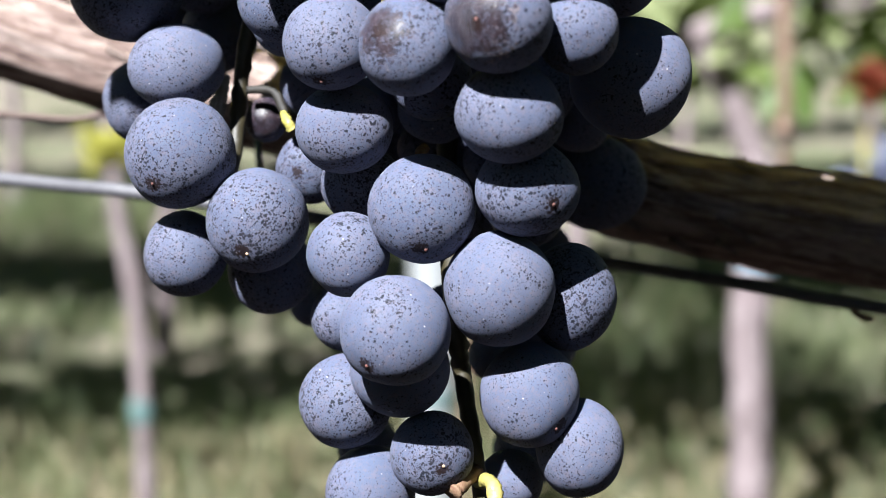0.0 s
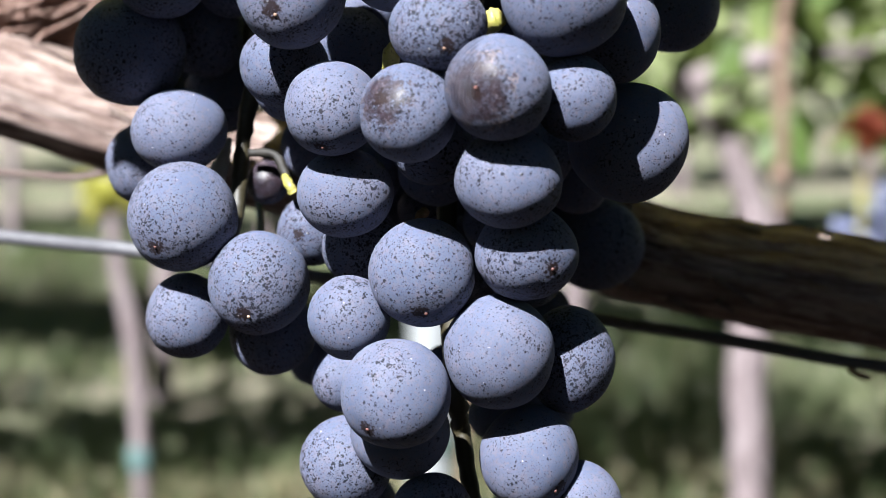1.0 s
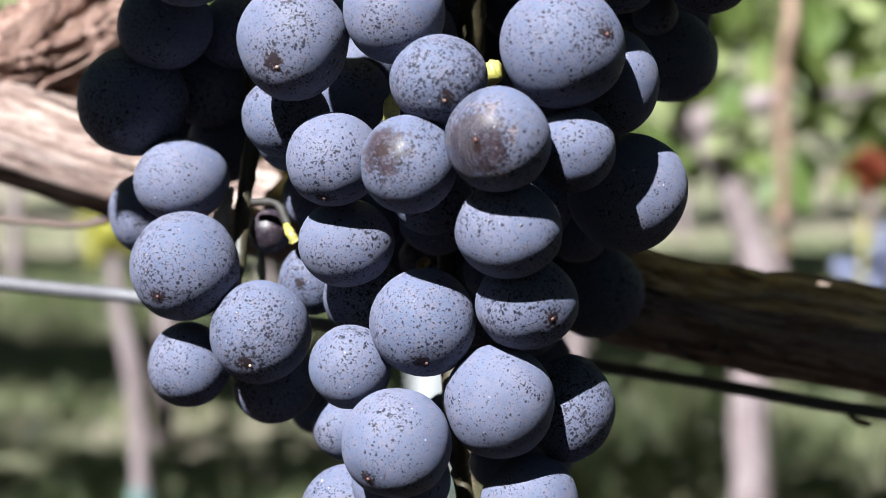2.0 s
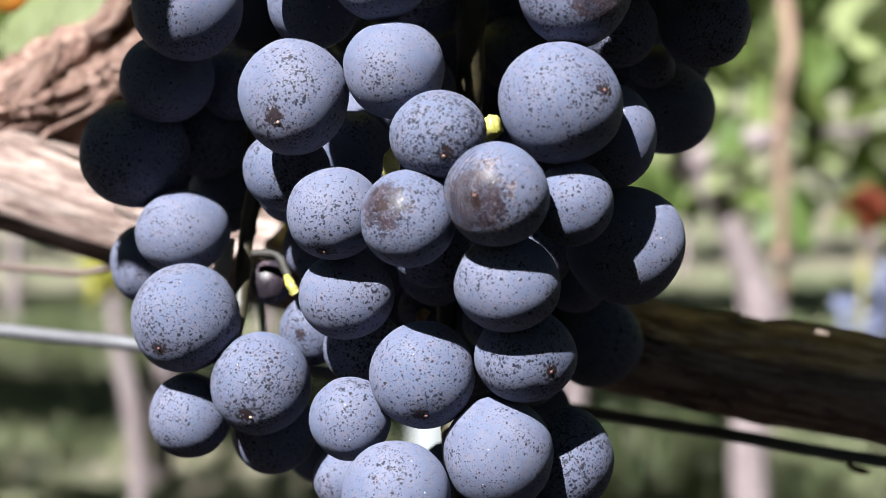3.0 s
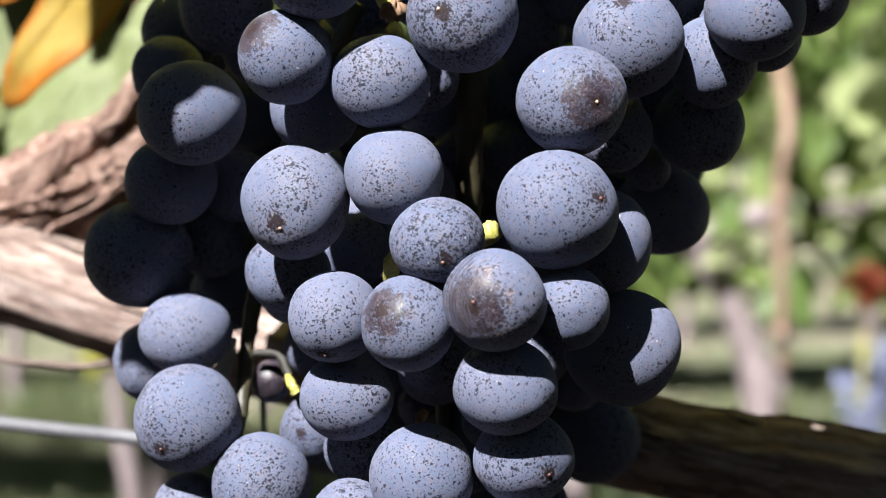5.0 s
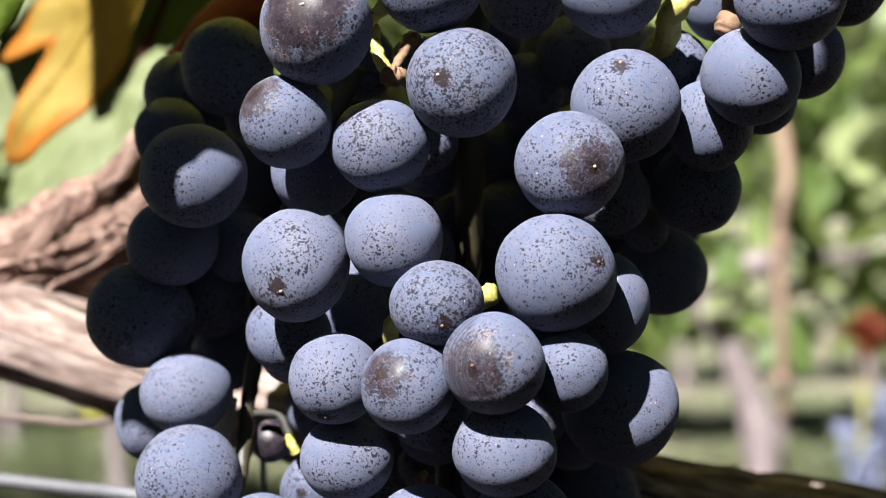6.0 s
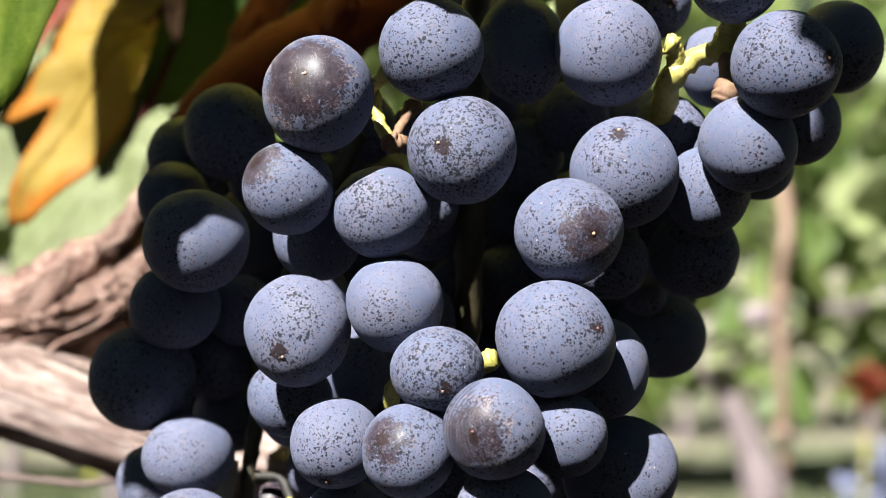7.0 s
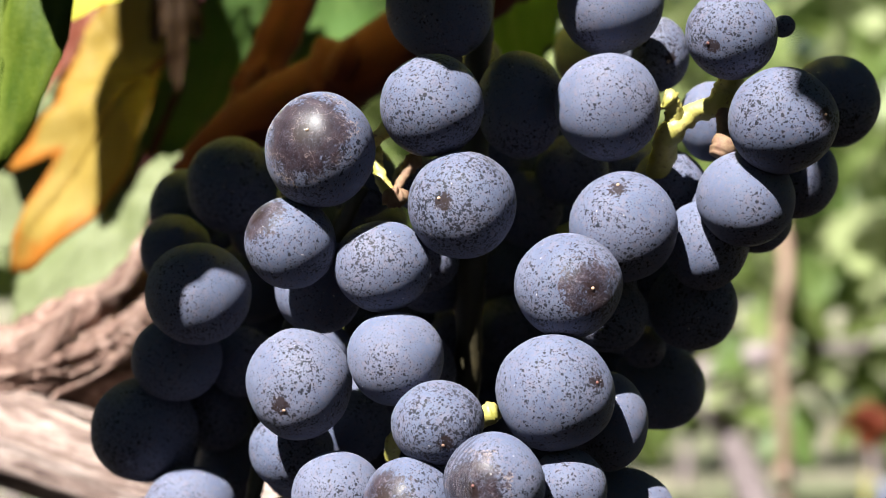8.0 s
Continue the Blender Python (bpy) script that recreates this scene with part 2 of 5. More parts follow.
def leaf_material(name, base, blotch, vein, blotchiness=0.5, scale=35, thin=0.42, holes=None):
    mt = Mat(name)
    uv = mt.n("ShaderNodeTexCoord").outputs["UV"]
    sep = mt.n("ShaderNodeSeparateXYZ")
    mt.put(sep.inputs[0], uv)
    o = mt.coords("Object")
    a = mt.noise(o, scale, 4, 0.6)
    b = mt.noise(o, scale * 12, 3, 0.6)
    col = mt.mix(mt.ramp(mt.math("ADD", mt.math("MULTIPLY", a, 0.8), mt.math("MULTIPLY", b, 0.2)), (0.60 - 0.25 * blotchiness, 0.0), (0.74 - 0.2 * blotchiness, 1.0)), base, blotch)
    if holes:
        rim = mt.ramp(mt.math("ADD", sep.outputs["Y"], mt.math("MULTIPLY", mt.math("SUBTRACT", a, 0.5), 0.9)), (0.90, 0.0), (1.10, 1.0))
        col = mt.mix(rim, col, holes)
    col = mt.mix(mt.math("MULTIPLY", sep.outputs["X"], 0.7), col, vein)
    mt.bump(mt.math("ADD", mt.math("MULTIPLY", b, 0.5), mt.math("MULTIPLY", sep.outputs["X"], -1.2)), 0.5, 0.0006)
    leafy(mt, col, thin)
    return mt.set(Roughness=0.6, Specular_IOR_Level=0.15)


LEAF_GREEN = leaf_material("leaf_green", (0.058, 0.105, 0.007), (0.10, 0.135, 0.012), (0.13, 0.17, 0.04), thin=0.14)
LEAF_FRESH = leaf_material("leaf_fresh_green", (0.042, 0.074, 0.003), (0.078, 0.110, 0.008), (0.15, 0.19, 0.03), 0.6, 90, 0.42)
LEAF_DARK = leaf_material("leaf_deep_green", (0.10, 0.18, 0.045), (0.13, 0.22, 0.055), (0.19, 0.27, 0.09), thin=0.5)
# two very see-through leaves, used only for unseen shade casters
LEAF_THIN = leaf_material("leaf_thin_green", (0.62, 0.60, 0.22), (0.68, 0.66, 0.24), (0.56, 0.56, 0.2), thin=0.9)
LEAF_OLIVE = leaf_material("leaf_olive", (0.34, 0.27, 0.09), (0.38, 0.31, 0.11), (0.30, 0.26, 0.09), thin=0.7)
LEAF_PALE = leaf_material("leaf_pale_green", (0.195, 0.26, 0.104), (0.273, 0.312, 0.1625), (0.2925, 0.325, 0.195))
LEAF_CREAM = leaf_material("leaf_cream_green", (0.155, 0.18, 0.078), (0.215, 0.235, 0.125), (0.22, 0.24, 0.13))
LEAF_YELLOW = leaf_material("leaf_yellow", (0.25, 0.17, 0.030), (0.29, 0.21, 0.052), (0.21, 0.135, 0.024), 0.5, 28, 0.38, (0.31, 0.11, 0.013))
# dry brown leaf, its colour cut to near black to imitate shade
LEAF_BROWN_SHADED = leaf_material("leaf_shaded_brown", (0.020, 0.010, 0.004), (0.028, 0.014, 0.005), (0.03, 0.016, 0.008), thin=0.15)
LEAF_RED = leaf_material("leaf_red_brown", (0.104, 0.0208, 0.0091), (0.169, 0.039, 0.013), (0.195, 0.091, 0.0455), 0.5, 28, 0.2, (0.195, 0.104, 0.052))


def crowd_leaf(name, c1, c2, c3):
    mt = Mat(name)
    rnd = mt.n("ShaderNodeNewGeometry").outputs["Random Per Island"]
    col = mt.ramp(rnd, (0.0, c1), (0.55, c2), (1.0, c3))
    a = mt.noise(mt.coords("Object"), 40, 3)
    col = mt.mix(mt.math("MULTIPLY", a, 0.5), col, c2)
    leafy(mt, col, 0.45)
    return mt.set(Roughness=0.45, Specular_IOR_Level=0.4)


CANOPY = crowd_leaf("canopy_leaf", (0.05, 0.09, 0.02), (0.18, 0.23, 0.065), (0.40, 0.42, 0.24))
GRASS = crowd_leaf("grass_blade", (0.045, 0.075, 0.030), (0.115, 0.140, 0.062), (0.30, 0.27, 0.17))
STRAW = crowd_leaf("straw_blade", (0.16, 0.16, 0.07), (0.30, 0.265, 0.16), (0.42, 0.35, 0.25))
STAKE = plain("ripe_shoot", (0.14, 0.09, 0.06), (0.19, 0.125, 0.085), 60, 0.7)
# dark leaves, so the unseen canopy and rows bounce little light
CANOPY_NEAR = crowd_leaf("near_canopy_leaf", (0.03, 0.07, 0.01), (0.05, 0.10, 0.015), (0.09, 0.14, 0.03))
CANOPY_YELLOW = crowd_leaf("yellow_canopy_leaf", (0.273, 0.273, 0.039), (0.3575, 0.338, 0.065), (0.4225, 0.403, 0.143))
GRAPE_FAR = plain("far_grape_skin", (0.065, 0.0715, 0.13), (0.156, 0.169, 0.26), 60, 0.6)


def ground_material():
    mt = Mat("ground")
    o = mt.coords("Object", shift=False)
    a = mt.noise(o, 0.9, 4, 0.6)
    b = mt.noise(o, 9.0, 5, 0.65)
    c = mt.noise(o, 90.0, 4, 0.7)
    v = mt.math("ADD", mt.math("ADD", mt.math("MULTIPLY", a, 0.5), mt.math("MULTIPLY", b, 0.35)), mt.math("MULTIPLY", c, 0.15))
    col = mt.ramp(v, (0.40, (0.0975, 0.1235, 0.0585)), (0.49, (0.2015, 0.2015, 0.1235)), (0.57, (0.351, 0.299, 0.234)))
    mt.bump(mt.math("ADD", b, c), 1.0, 0.03)
    # unseen ground up to the grass alley, made dark soil to bounce less light
    sep = mt.n("ShaderNodeSeparateXYZ")
    mt.put(sep.inputs[0], o)
    y = mt.math("ADD", sep.outputs["Y"], mt.math("MULTIPLY", mt.math("SUBTRACT", b, 0.5), 0.8))
    soil = mt.ramp(mt.math("ADD", mt.math("MULTIPLY", y, 0.1), 0.5), (0.67, 1.0), (0.69, 0.0))
    col = mt.mix(soil, col, mt.mix(c, (0.0182, 0.01365, 0.01105), (0.03575, 0.02665, 0.0208)))
    return mt.set(Base_Color=col, Roughness=0.95, Specular_IOR_Level=0.1)


GROUND = ground_material()


# ---- mesh helpers ----
def finish(bm, smooth=True):
    for f in bm.faces:
        f.smooth = smooth


def part(name, bm, material, parent=None, label="", loc=None):
    me = bpy.data.meshes.new(name)
    bm.to_mesh(me)
    bm.free()
    me.materials.append(material)
    ob = new(name, me)
    if parent:
        ob.parent = parent
    if loc is not None:
        ob.matrix_basis = loc if isinstance(loc, Matrix) else Matrix.Translation(loc)
    return tagged(ob, label) if label else ob


def spline(points, steps):
    """Catmull-Rom through rows of numbers."""
    pts = [np.array(p, float) for p in points]
    pts = [2 * pts[0] - pts[1]] + pts + [2 * pts[-1] - pts[-2]]
    out = []
    for i in range(1, len(pts) - 2):
        a, b, c, d = pts[i - 1:i + 3]
        for k in range(steps):
            u = k / steps
            out.append(0.5 * (2 * b + (c - a) * u + (2 * a - 5 * b + 4 * c - d) * u * u + (3 * b - a - 3 * c + d) * u ** 3))
    out.append(pts[-2])
    return out


def tube(points, steps=8, sides=16, wobble=0.0, fibre=0.0, knots=0.0, seed=0, bm=None, cap=True):
    """A rounded stem through rows (x, y, z, radius). wobble: uneven girth; fibre: lengthwise ridges; knots: lumps."""
    rows = spline(points, steps)
    bm = bm or bmesh.new()
    uvl = bm.loops.layers.uv.verify()
    rings, up, along = [], None, 0.0
    for i, r in enumerate(rows):
        p = Vector(r[:3])
        q, o = Vector(rows[min(i + 1, len(rows) - 1)][:3]), Vector(rows[max(i - 1, 0)][:3])
        d = (q - o).normalized()
        if up is None:
            up = d.orthogonal().normalized()
        up = (up - d * up.dot(d)).normalized()
        side = d.cross(up)
        if i:
            along += (p - Vector(rows[i - 1][:3])).length
        ring = []
        for k in range(sides):
            a = 2 * math.pi * k / sides
            v = up * math.cos(a) + side * math.sin(a)
            g = 1.0
            if wobble:
                g += wobble * noise.noise((p + v * r[3]) / (r[3] * 2.2) + Vector((seed, 0, 0)))
            if knots:
                g += knots * max(0.0, noise.noise((p + v * r[3]) / (r[3] * 0.9) + Vector((0, seed, 7))))
            if fibre:
                g += fibre * noise.noise(Vector((v.dot(Vector((1, 0, 0.3))) * 5 + seed, v.dot(Vector((0.2, 1, 0))) * 5, v.z * 5 + along / (r[3] * 5))))
            ring.append(bm.verts.new(p + v * (r[3] * g)))
        rings.append((ring, along))
    for (ra, ua), (rb, ub) in zip(rings, rings[1:]):
        for k in range(sides):
            f = bm.faces.new((ra[k], ra[(k + 1) % sides], rb[(k + 1) % sides], rb[k]))
            for loop, (u, w) in zip(f.loops, ((ua, k), (ua, k + 1), (ub, k + 1), (ub, k))):
                loop[uvl].uv = (u, abs(2 * w / sides - 1))
    if cap:
        bm.faces.new(rings[0][0][::-1])
        bm.faces.new(rings[-1][0])
    finish(bm)
    return bm


RAYS = ((0.0, 1.0), (0.9, 0.86), (-0.9, 0.86), (1.75, 0.62), (-1.75, 0.62))


def turned(a, b):
    return abs((a - b + math.pi) % (2 * math.pi) - math.pi)


class LeafForm:
    """The form of a lobed, toothed vine leaf in its own XY plane, stalk end at the origin, tip towards +Y."""

    def __init__(self, size, cup=0.15, fold=0.2, wave=0.08, seed=0, stretch=1.0, vfold=0.0, lobed=1.0, teeth=1.0, profile=None):
        self.teeth, self.profile = teeth, profile
        self.size, self.cup, self.fold, self.wave = size, cup, fold, wave
        self.seed, self.stretch, self.vfold, self.lobed = seed, stretch, vfold, lobed

    def point(self, a, rho):
        x, y = math.sin(a) * rho * self.stretch, math.cos(a) * rho
        near = min(turned(a, ray) for ray, _ in RAYS)
        z = -self.cup * rho ** 2 + self.fold * near * rho * 0.5 + self.vfold * abs(x) / max(self.stretch, 0.1)
        z += self.wave * noise.noise((x * 2.6 + self.seed, y * 2.6, self.seed)) + 0.02 * noise.noise((x * 9, y * 9, self.seed))
        return Vector((x, y, z)) * self.size

    def reach(self, a):
        """How far the blade goes from its stalk end in the direction a."""
        if self.profile:
            return float(np.interp(math.degrees(a), [p[0] for p in self.profile], [p[1] for p in self.profile]))
        r = 0.30
        for ray, ln in RAYS:
            d = turned(a, ray)
            r = max(r, ln * (1 - self.lobed * 0.42 * min(1, d / 0.46) ** 1.4) if d < 0.75 else 0)
        return r * (1 - 0.75 * max(0.0, abs(a) - 2.75) / 0.39)

    def blade(self, rings=14, segs=150):
        """UV: vein strength, way to the rim."""
        bm = bmesh.new()
        uvl = bm.loops.layers.uv.verify()
        grid, info = [], {}
        for j in range(rings + 1):
            row = []
            for k in range(segs):
                a = -math.pi + 2 * math.pi * k / segs
                r = self.reach(a)
                r *= 1 + 0.055 * self.teeth * (abs((k * 0.5) % 2 - 1) - 0.5) + 0.05 * noise.noise((k * 0.11, self.seed, 0))
                u = j / rings
                near = min(turned(a, ray) for ray, _ in RAYS)
                side = abs(((u * 9 + near * 3.0) % 1.0) - 0.5) * 2
                vein = max(0.0, 1 - near * u / 0.025) if u > 0.02 else 1.0
                vein = max(vein, 0.6 * max(0.0, 1 - side / 0.25)) if u < 0.95 else 0.2
                v = bm.verts.new(self.point(a, r * u))
                info[v] = (vein, u)
                row.append(v)
            grid.append(row)
        for ra, rb in zip(grid, grid[1:]):
            for k in range(segs):
                f = bm.faces.new((ra[k], ra[(k + 1) % segs], rb[(k + 1) % segs], rb[k]))
                for loop in f.loops:
                    loop[uvl].uv = info[loop.vert]
        bmesh.ops.remove_doubles(bm, verts=grid[0], dist=1e-6)
        finish(bm)
        return bm

    def vein(self, ray, ln):
        rows = [(*self.point(ray, ln * u * 0.94), self.size * 0.009 * (1.1 - u)) for u in (0.0, 0.15, 0.3, 0.45, 0.6, 0.75, 0.9, 1.0)]
        return tube(rows, 3, 6)


def leaf_thing(material, label, m, size, stalk=((0, -0.012, 0.002), (0.003, -0.03, 0.006)), thick=0.0003, **kw):
    """A leaf under one empty: blade, veins and petiole."""
    ob = tagged(new("vine_leaf"), label, "leaf", "leaves round the bunch")
    ob.matrix_basis = m
    form = LeafForm(size, **kw)
    blade = part("blade", form.blade(), material, ob)
    sol = blade.modifiers.new("thickness", "SOLIDIFY")
    sol.thickness = thick
    for ray, ln in RAYS:
        part("vein", form.vein(ray, min(ln, form.reach(ray) if form.profile else ln)), material, blade)
    part("petiole", tube([(*form.point(0.0, 0.0), 0.0011), *[(*p, 0.0012) for p in stalk]], 6, 10), SHOOT, ob)
    return ob


# ---- the ground ----
def ground():
    bm = bmesh.new()
    bmesh.ops.create_grid(bm, x_segments=120, y_segments=120, size=1)
    for v in bm.verts:
        x, y = v.co.x, v.co.y
        v.co.x, v.co.y = math.copysign(abs(x) ** 3 * 900, x), math.copysign(abs(y) ** 3 * 900, y) + 3
        d = math.hypot(v.co.x, v.co.y - 3)
        v.co.z = 0.05 * noise.noise(v.co * 0.8) + 0.03 * noise.noise(v.co * 3.1) if d < 30 else 0.0
    finish(bm)
    return tagged(part("ground", bm, GROUND), "vineyard soil with patchy green and dry grass", "ground", kind="structure")


ground()

# ---- the cane, the wire and the ties behind the bunch ----
def tagged_tube(name, label, category, rows, material, group="", **kw):
    return tagged(part(name, tube(rows, **kw), material), label, category, group)


CORDON = [
    (*(-0.2400, 0.4294, 0.9615), 0.0115), (*(-0.1442, 0.3992, 0.9395), 0.0115), (*(-0.1008, 0.3852, 0.9294), 0.0112), (*(-0.0666, 0.3731, 0.9203), 0.0105),
    (*(-0.0219, 0.3553, 0.9104), 0.0102), (*(0.0191, 0.3434, 0.9030), 0.0102), (*(0.0421, 0.3425, 0.8959), 0.0097), (*(0.0595, 0.3425, 0.8926), 0.0100), (*(0.0832, 0.3450, 0.8884), 0.0106),
    (*(0.1786, 0.3485, 0.8679), 0.0112)]
cordon = tagged(new("grapevine"), "old grapevine with a stringy-barked arm and green canopy", "vine")
part("arm", tube(CORDON, 40, 56, 0.05, 0.13, 0.03, 3), CANE, cordon)
part("trunk", tube([(CORDON[0][0] - 0.10, CORDON[0][1] + 0.06, -0.05, 0.032), (CORDON[0][0] - 0.09, CORDON[0][1] + 0.05, 0.35, 0.028), (CORDON[0][0] - 0.10, CORDON[0][1] + 0.04, 0.75, 0.024),
                    (CORDON[0][0] - 0.06, CORDON[0][1] + 0.02, 0.93, 0.017), CORDON[0]], 12, 30, 0.2, 0.15, 0.3, 5), CANE, cordon)
WIRE_ROW = [
    (-0.7800, 0.6150, 0.9330, 0.0021), (-0.2260, 0.4180, 0.9035, 0.0020), (-0.0979, 0.3780, 0.8951, 0.0016), (-0.0647, 0.3660, 0.8935, 0.0016), (0.0000, 0.3520, 0.8862, 0.0015),
    (0.0367, 0.3510, 0.8807, 0.00138), (0.0597, 0.3490, 0.8773, 0.00138), (0.0894, 0.3460, 0.8726, 0.00138), (0.1536, 0.3400, 0.8655, 0.0014)]
tagged_tube("trellis_wire", "grey galvanised trellis wire under the vine arm", "wire", WIRE_ROW, WIRE, steps=8, sides=12)

post = tagged(new("trellis_post"), "grey weathered wooden trellis post beside the vine", "post")
part("shaft", tube([(WIRE_ROW[0][0] - 0.35, WIRE_ROW[0][1] + 0.10, -0.3, 0.035), (WIRE_ROW[0][0] - 0.35, WIRE_ROW[0][1] + 0.10, 1.0, 0.034), (WIRE_ROW[0][0] - 0.35, WIRE_ROW[0][1] + 0.10, 2.0, 0.033)], 10, 18, 0.05, 0.05), TRUNK, post)

# bark strips that lift from the arm
random.seed(5)
arm_line = spline(CORDON, 40)
for i in range(46):
    k = random.randint(30, len(arm_line) - 60)
    n = random.randint(8, 26)
    ang = random.uniform(0, 2 * math.pi)
    lift = random.uniform(0.0001, 0.0005)
    w = random.uniform(0.0005, 0.0013)
    rows = []
    for j in range(0, n, 2):
        c = arm_line[k + j]
        r = c[3] * 1.02 + lift * (j / n) ** 2 * 2.0
        a = ang + 0.02 * j
        rows.append((c[0], c[1] + r * math.cos(a), c[2] + r * math.sin(a), w * (1 - 0.6 * j / n)))
    part("bark_strip", tube(rows, 2, 6), CANE, cordon)

# the gnarled head at the left, its bark folded, split and flaking
def gnarled(rows, steps, sides, seed):
    """Old wood through rows (x, y, z, radius): folds that twist along it, splits and lumps."""
    line = spline(rows, steps)
    bm = bmesh.new()
    uvl = bm.loops.layers.uv.verify()
    rings, up, along = [], None, 0.0
    for i, q in enumerate(line):
        p = Vector(q[:3])
        d = (Vector(line[min(i + 1, len(line) - 1)][:3]) - Vector(line[max(i - 1, 0)][:3])).normalized()
        up = up or d.orthogonal().normalized()
        up = (up - d * up.dot(d)).normalized()
        side = d.cross(up)
        along += (p - Vector(line[max(i - 1, 0)][:3])).length
        ring = []
        for k in range(sides):
            a = 2 * math.pi * k / sides
            twist = a + 0.8 * noise.noise((along * 26, seed, math.sin(a) * 0.7)) + along * 9
            c, e = math.cos(twist), math.sin(twist)
            lump = noise.noise((c * 0.8 + seed, e * 0.8, along * 42))
            fold = 1 - abs(2 * noise.noise((c * 2.1, e * 2.1 + seed, along * 24)))
            split = 1 - abs(2 * noise.noise((c * 5.5 + seed, e * 5.5, along * 30)))
            fine = noise.noise((c * 13, e * 13, along * 90 + seed))
            g = 0.90 + 0.42 * lump + 0.20 * fold ** 2 - 0.46 * max(0.0, split) ** 4 + 0.15 * fine
            ring.append(bm.verts.new(p + (up * math.cos(a) + side * math.sin(a)) * (q[3] * g)))
        rings.append((ring, along))
    for (ra, ua), (rb, ub) in zip(rings, rings[1:]):
        for k in range(sides):
            f = bm.faces.new((ra[k], ra[(k + 1) % sides], rb[(k + 1) % sides], rb[k]))
            for loop, (u, w) in zip(f.loops, ((ua, k), (ua, k + 1), (ub, k + 1), (ub, k))):
                loop[uvl].uv = (u, abs(2 * w / sides - 1))
    bm.faces.new(rings[0][0][::-1])
    bm.faces.new(rings[-1][0])
    finish(bm)
    return bm


head = tagged(new("vine_spur"), "gnarled old vine spur with flaking pinkish brown bark", "vine")
part("wood", gnarled([
    (-0.1560, 0.4050, 0.9260, 0.0145), (-0.1260, 0.4020, 0.9320, 0.0155), (-0.1010, 0.3990, 0.9390, 0.0155), (-0.0850, 0.3960, 0.9470, 0.0145),
    (-0.0720, 0.3940, 0.9580, 0.0120), (-0.0610, 0.3930, 0.9735, 0.0100), (-0.0500, 0.3920, 0.9930, 0.0090)], 44, 150, 4.0), HEAD, head)
part("stub", gnarled([
    (-0.0960, 0.3900, 0.9400, 0.0090), (-0.0850, 0.3860, 0.9440, 0.0085), (-0.0740, 0.3830, 0.9500, 0.0070), (-0.0640, 0.3820, 0.9600, 0.0050)], 40, 90, 9.0), HEAD, head)
# thin curled bark plates that lift from it
random.seed(8)
for i in range(14):
    u = random.random()
    base = Vector((-0.110, 0.384, 0.937)).lerp(Vector((-0.066, 0.381, 0.965)), u) + Vector((random.uniform(-0.004, 0.004), random.uniform(-0.003, 0.002), random.uniform(-0.008, 0.008)))
    d = Vector((0.8, random.uniform(-0.15, 0.1), random.uniform(0.25, 0.95))).normalized()
    n = Vector((random.uniform(-0.4, 0.1), -1, random.uniform(0.0, 0.6))).normalized()
    w = d.cross(n).normalized()
    long, wide = random.uniform(0.010, 0.022), random.uniform(0.0014, 0.0034)
    bm = bmesh.new()
    uvl = bm.loops.layers.uv.verify()
    rows = []
    for j in range(11):
        v = j / 10
        half = wide * (0.35 + 0.65 * math.sin(math.pi * min(1, v * 0.9 + 0.1))) * (1 + 0.35 * noise.noise((v * 4, i, 0)))
        lift = 0.0035 * max(0.0, v - 0.55) ** 2 * random.uniform(0.6, 1.4) + 0.0006 * noise.noise((v * 5, i, 3))
        c = base + d * (long * (v - 0.5)) + n * lift
        rows.append([bm.verts.new(c + w * (half * m) - n * (0.35 * half * m * m)) for m in (-1, -0.5, 0, 0.5, 1)])
    for j, (ra, rb) in enumerate(zip(rows, rows[1:])):
        for k in range(4):
            f = bm.faces.new((ra[k], ra[k + 1], rb[k + 1], rb[k]))
            for loop, (x, y) in zip(f.loops, ((j, k), (j, k + 1), (j + 1, k + 1), (j + 1, k))):
                loop[uvl].uv = (x * long / 10 + i * 0.03, 0.1 * y + i * 0.07)
    finish(bm)
    flake = part("bark_flake", bm, HEAD, head)
    flake.modifiers.new("thickness", "SOLIDIFY").thickness = 0.0007

# red-brown shoots that rise behind the bunch
def shoot(label, rows, buds):
    """A cane with its swollen nodes and buds."""
    ob = tagged(new("vine_shoot"), label, "shoot", "shoots behind the bunch")
    part("cane", tube(rows, 10, 22, 0.12), SHOOT, ob)
    for k in buds:
        x, y, z, r = rows[k]
        part("node", tube([(x - r, y, z - r * 0.5, r * 0.6), (x, y, z, r * 1.22), (x + r, y, z + r * 0.5, r * 0.6)], 5, 16, 0.2), SHOOT, ob)
        part("bud", tube([(x, y - r * 0.8, z, r * 0.5), (x + r * 0.3, y - r * 1.4, z + r * 0.5, r * 0.42), (x + r * 0.5, y - r * 1.7, z + r, r * 0.1)], 5, 10), SHOOT, ob)


shoot("smooth red-brown vine shoot rising behind the bunch", [
    (*(-0.0512, 0.3896, 0.9930), 0.0052), (*(-0.0441, 0.3910, 1.0119), 0.0050), (*(-0.0356, 0.3924, 1.0323), 0.0054), (*(-0.0277, 0.3943, 1.0598), 0.0052)], [1])
shoot("dark red-brown shoot slanting across behind the berries", [
    (*(-0.0587, 0.3779, 0.9881), 0.0050), (*(-0.0430, 0.3750, 1.0014), 0.0068), (*(-0.0234, 0.3699, 1.0104), 0.0075), (*(-0.0031, 0.3631, 1.0213), 0.0075), (*(0.0141, 0.3563, 1.0331), 0.0070), (*(0.0265, 0.3577, 1.0532), 0.0068), (*(0.0342, 0.3594, 1.0786), 0.0066)], [2, 4])
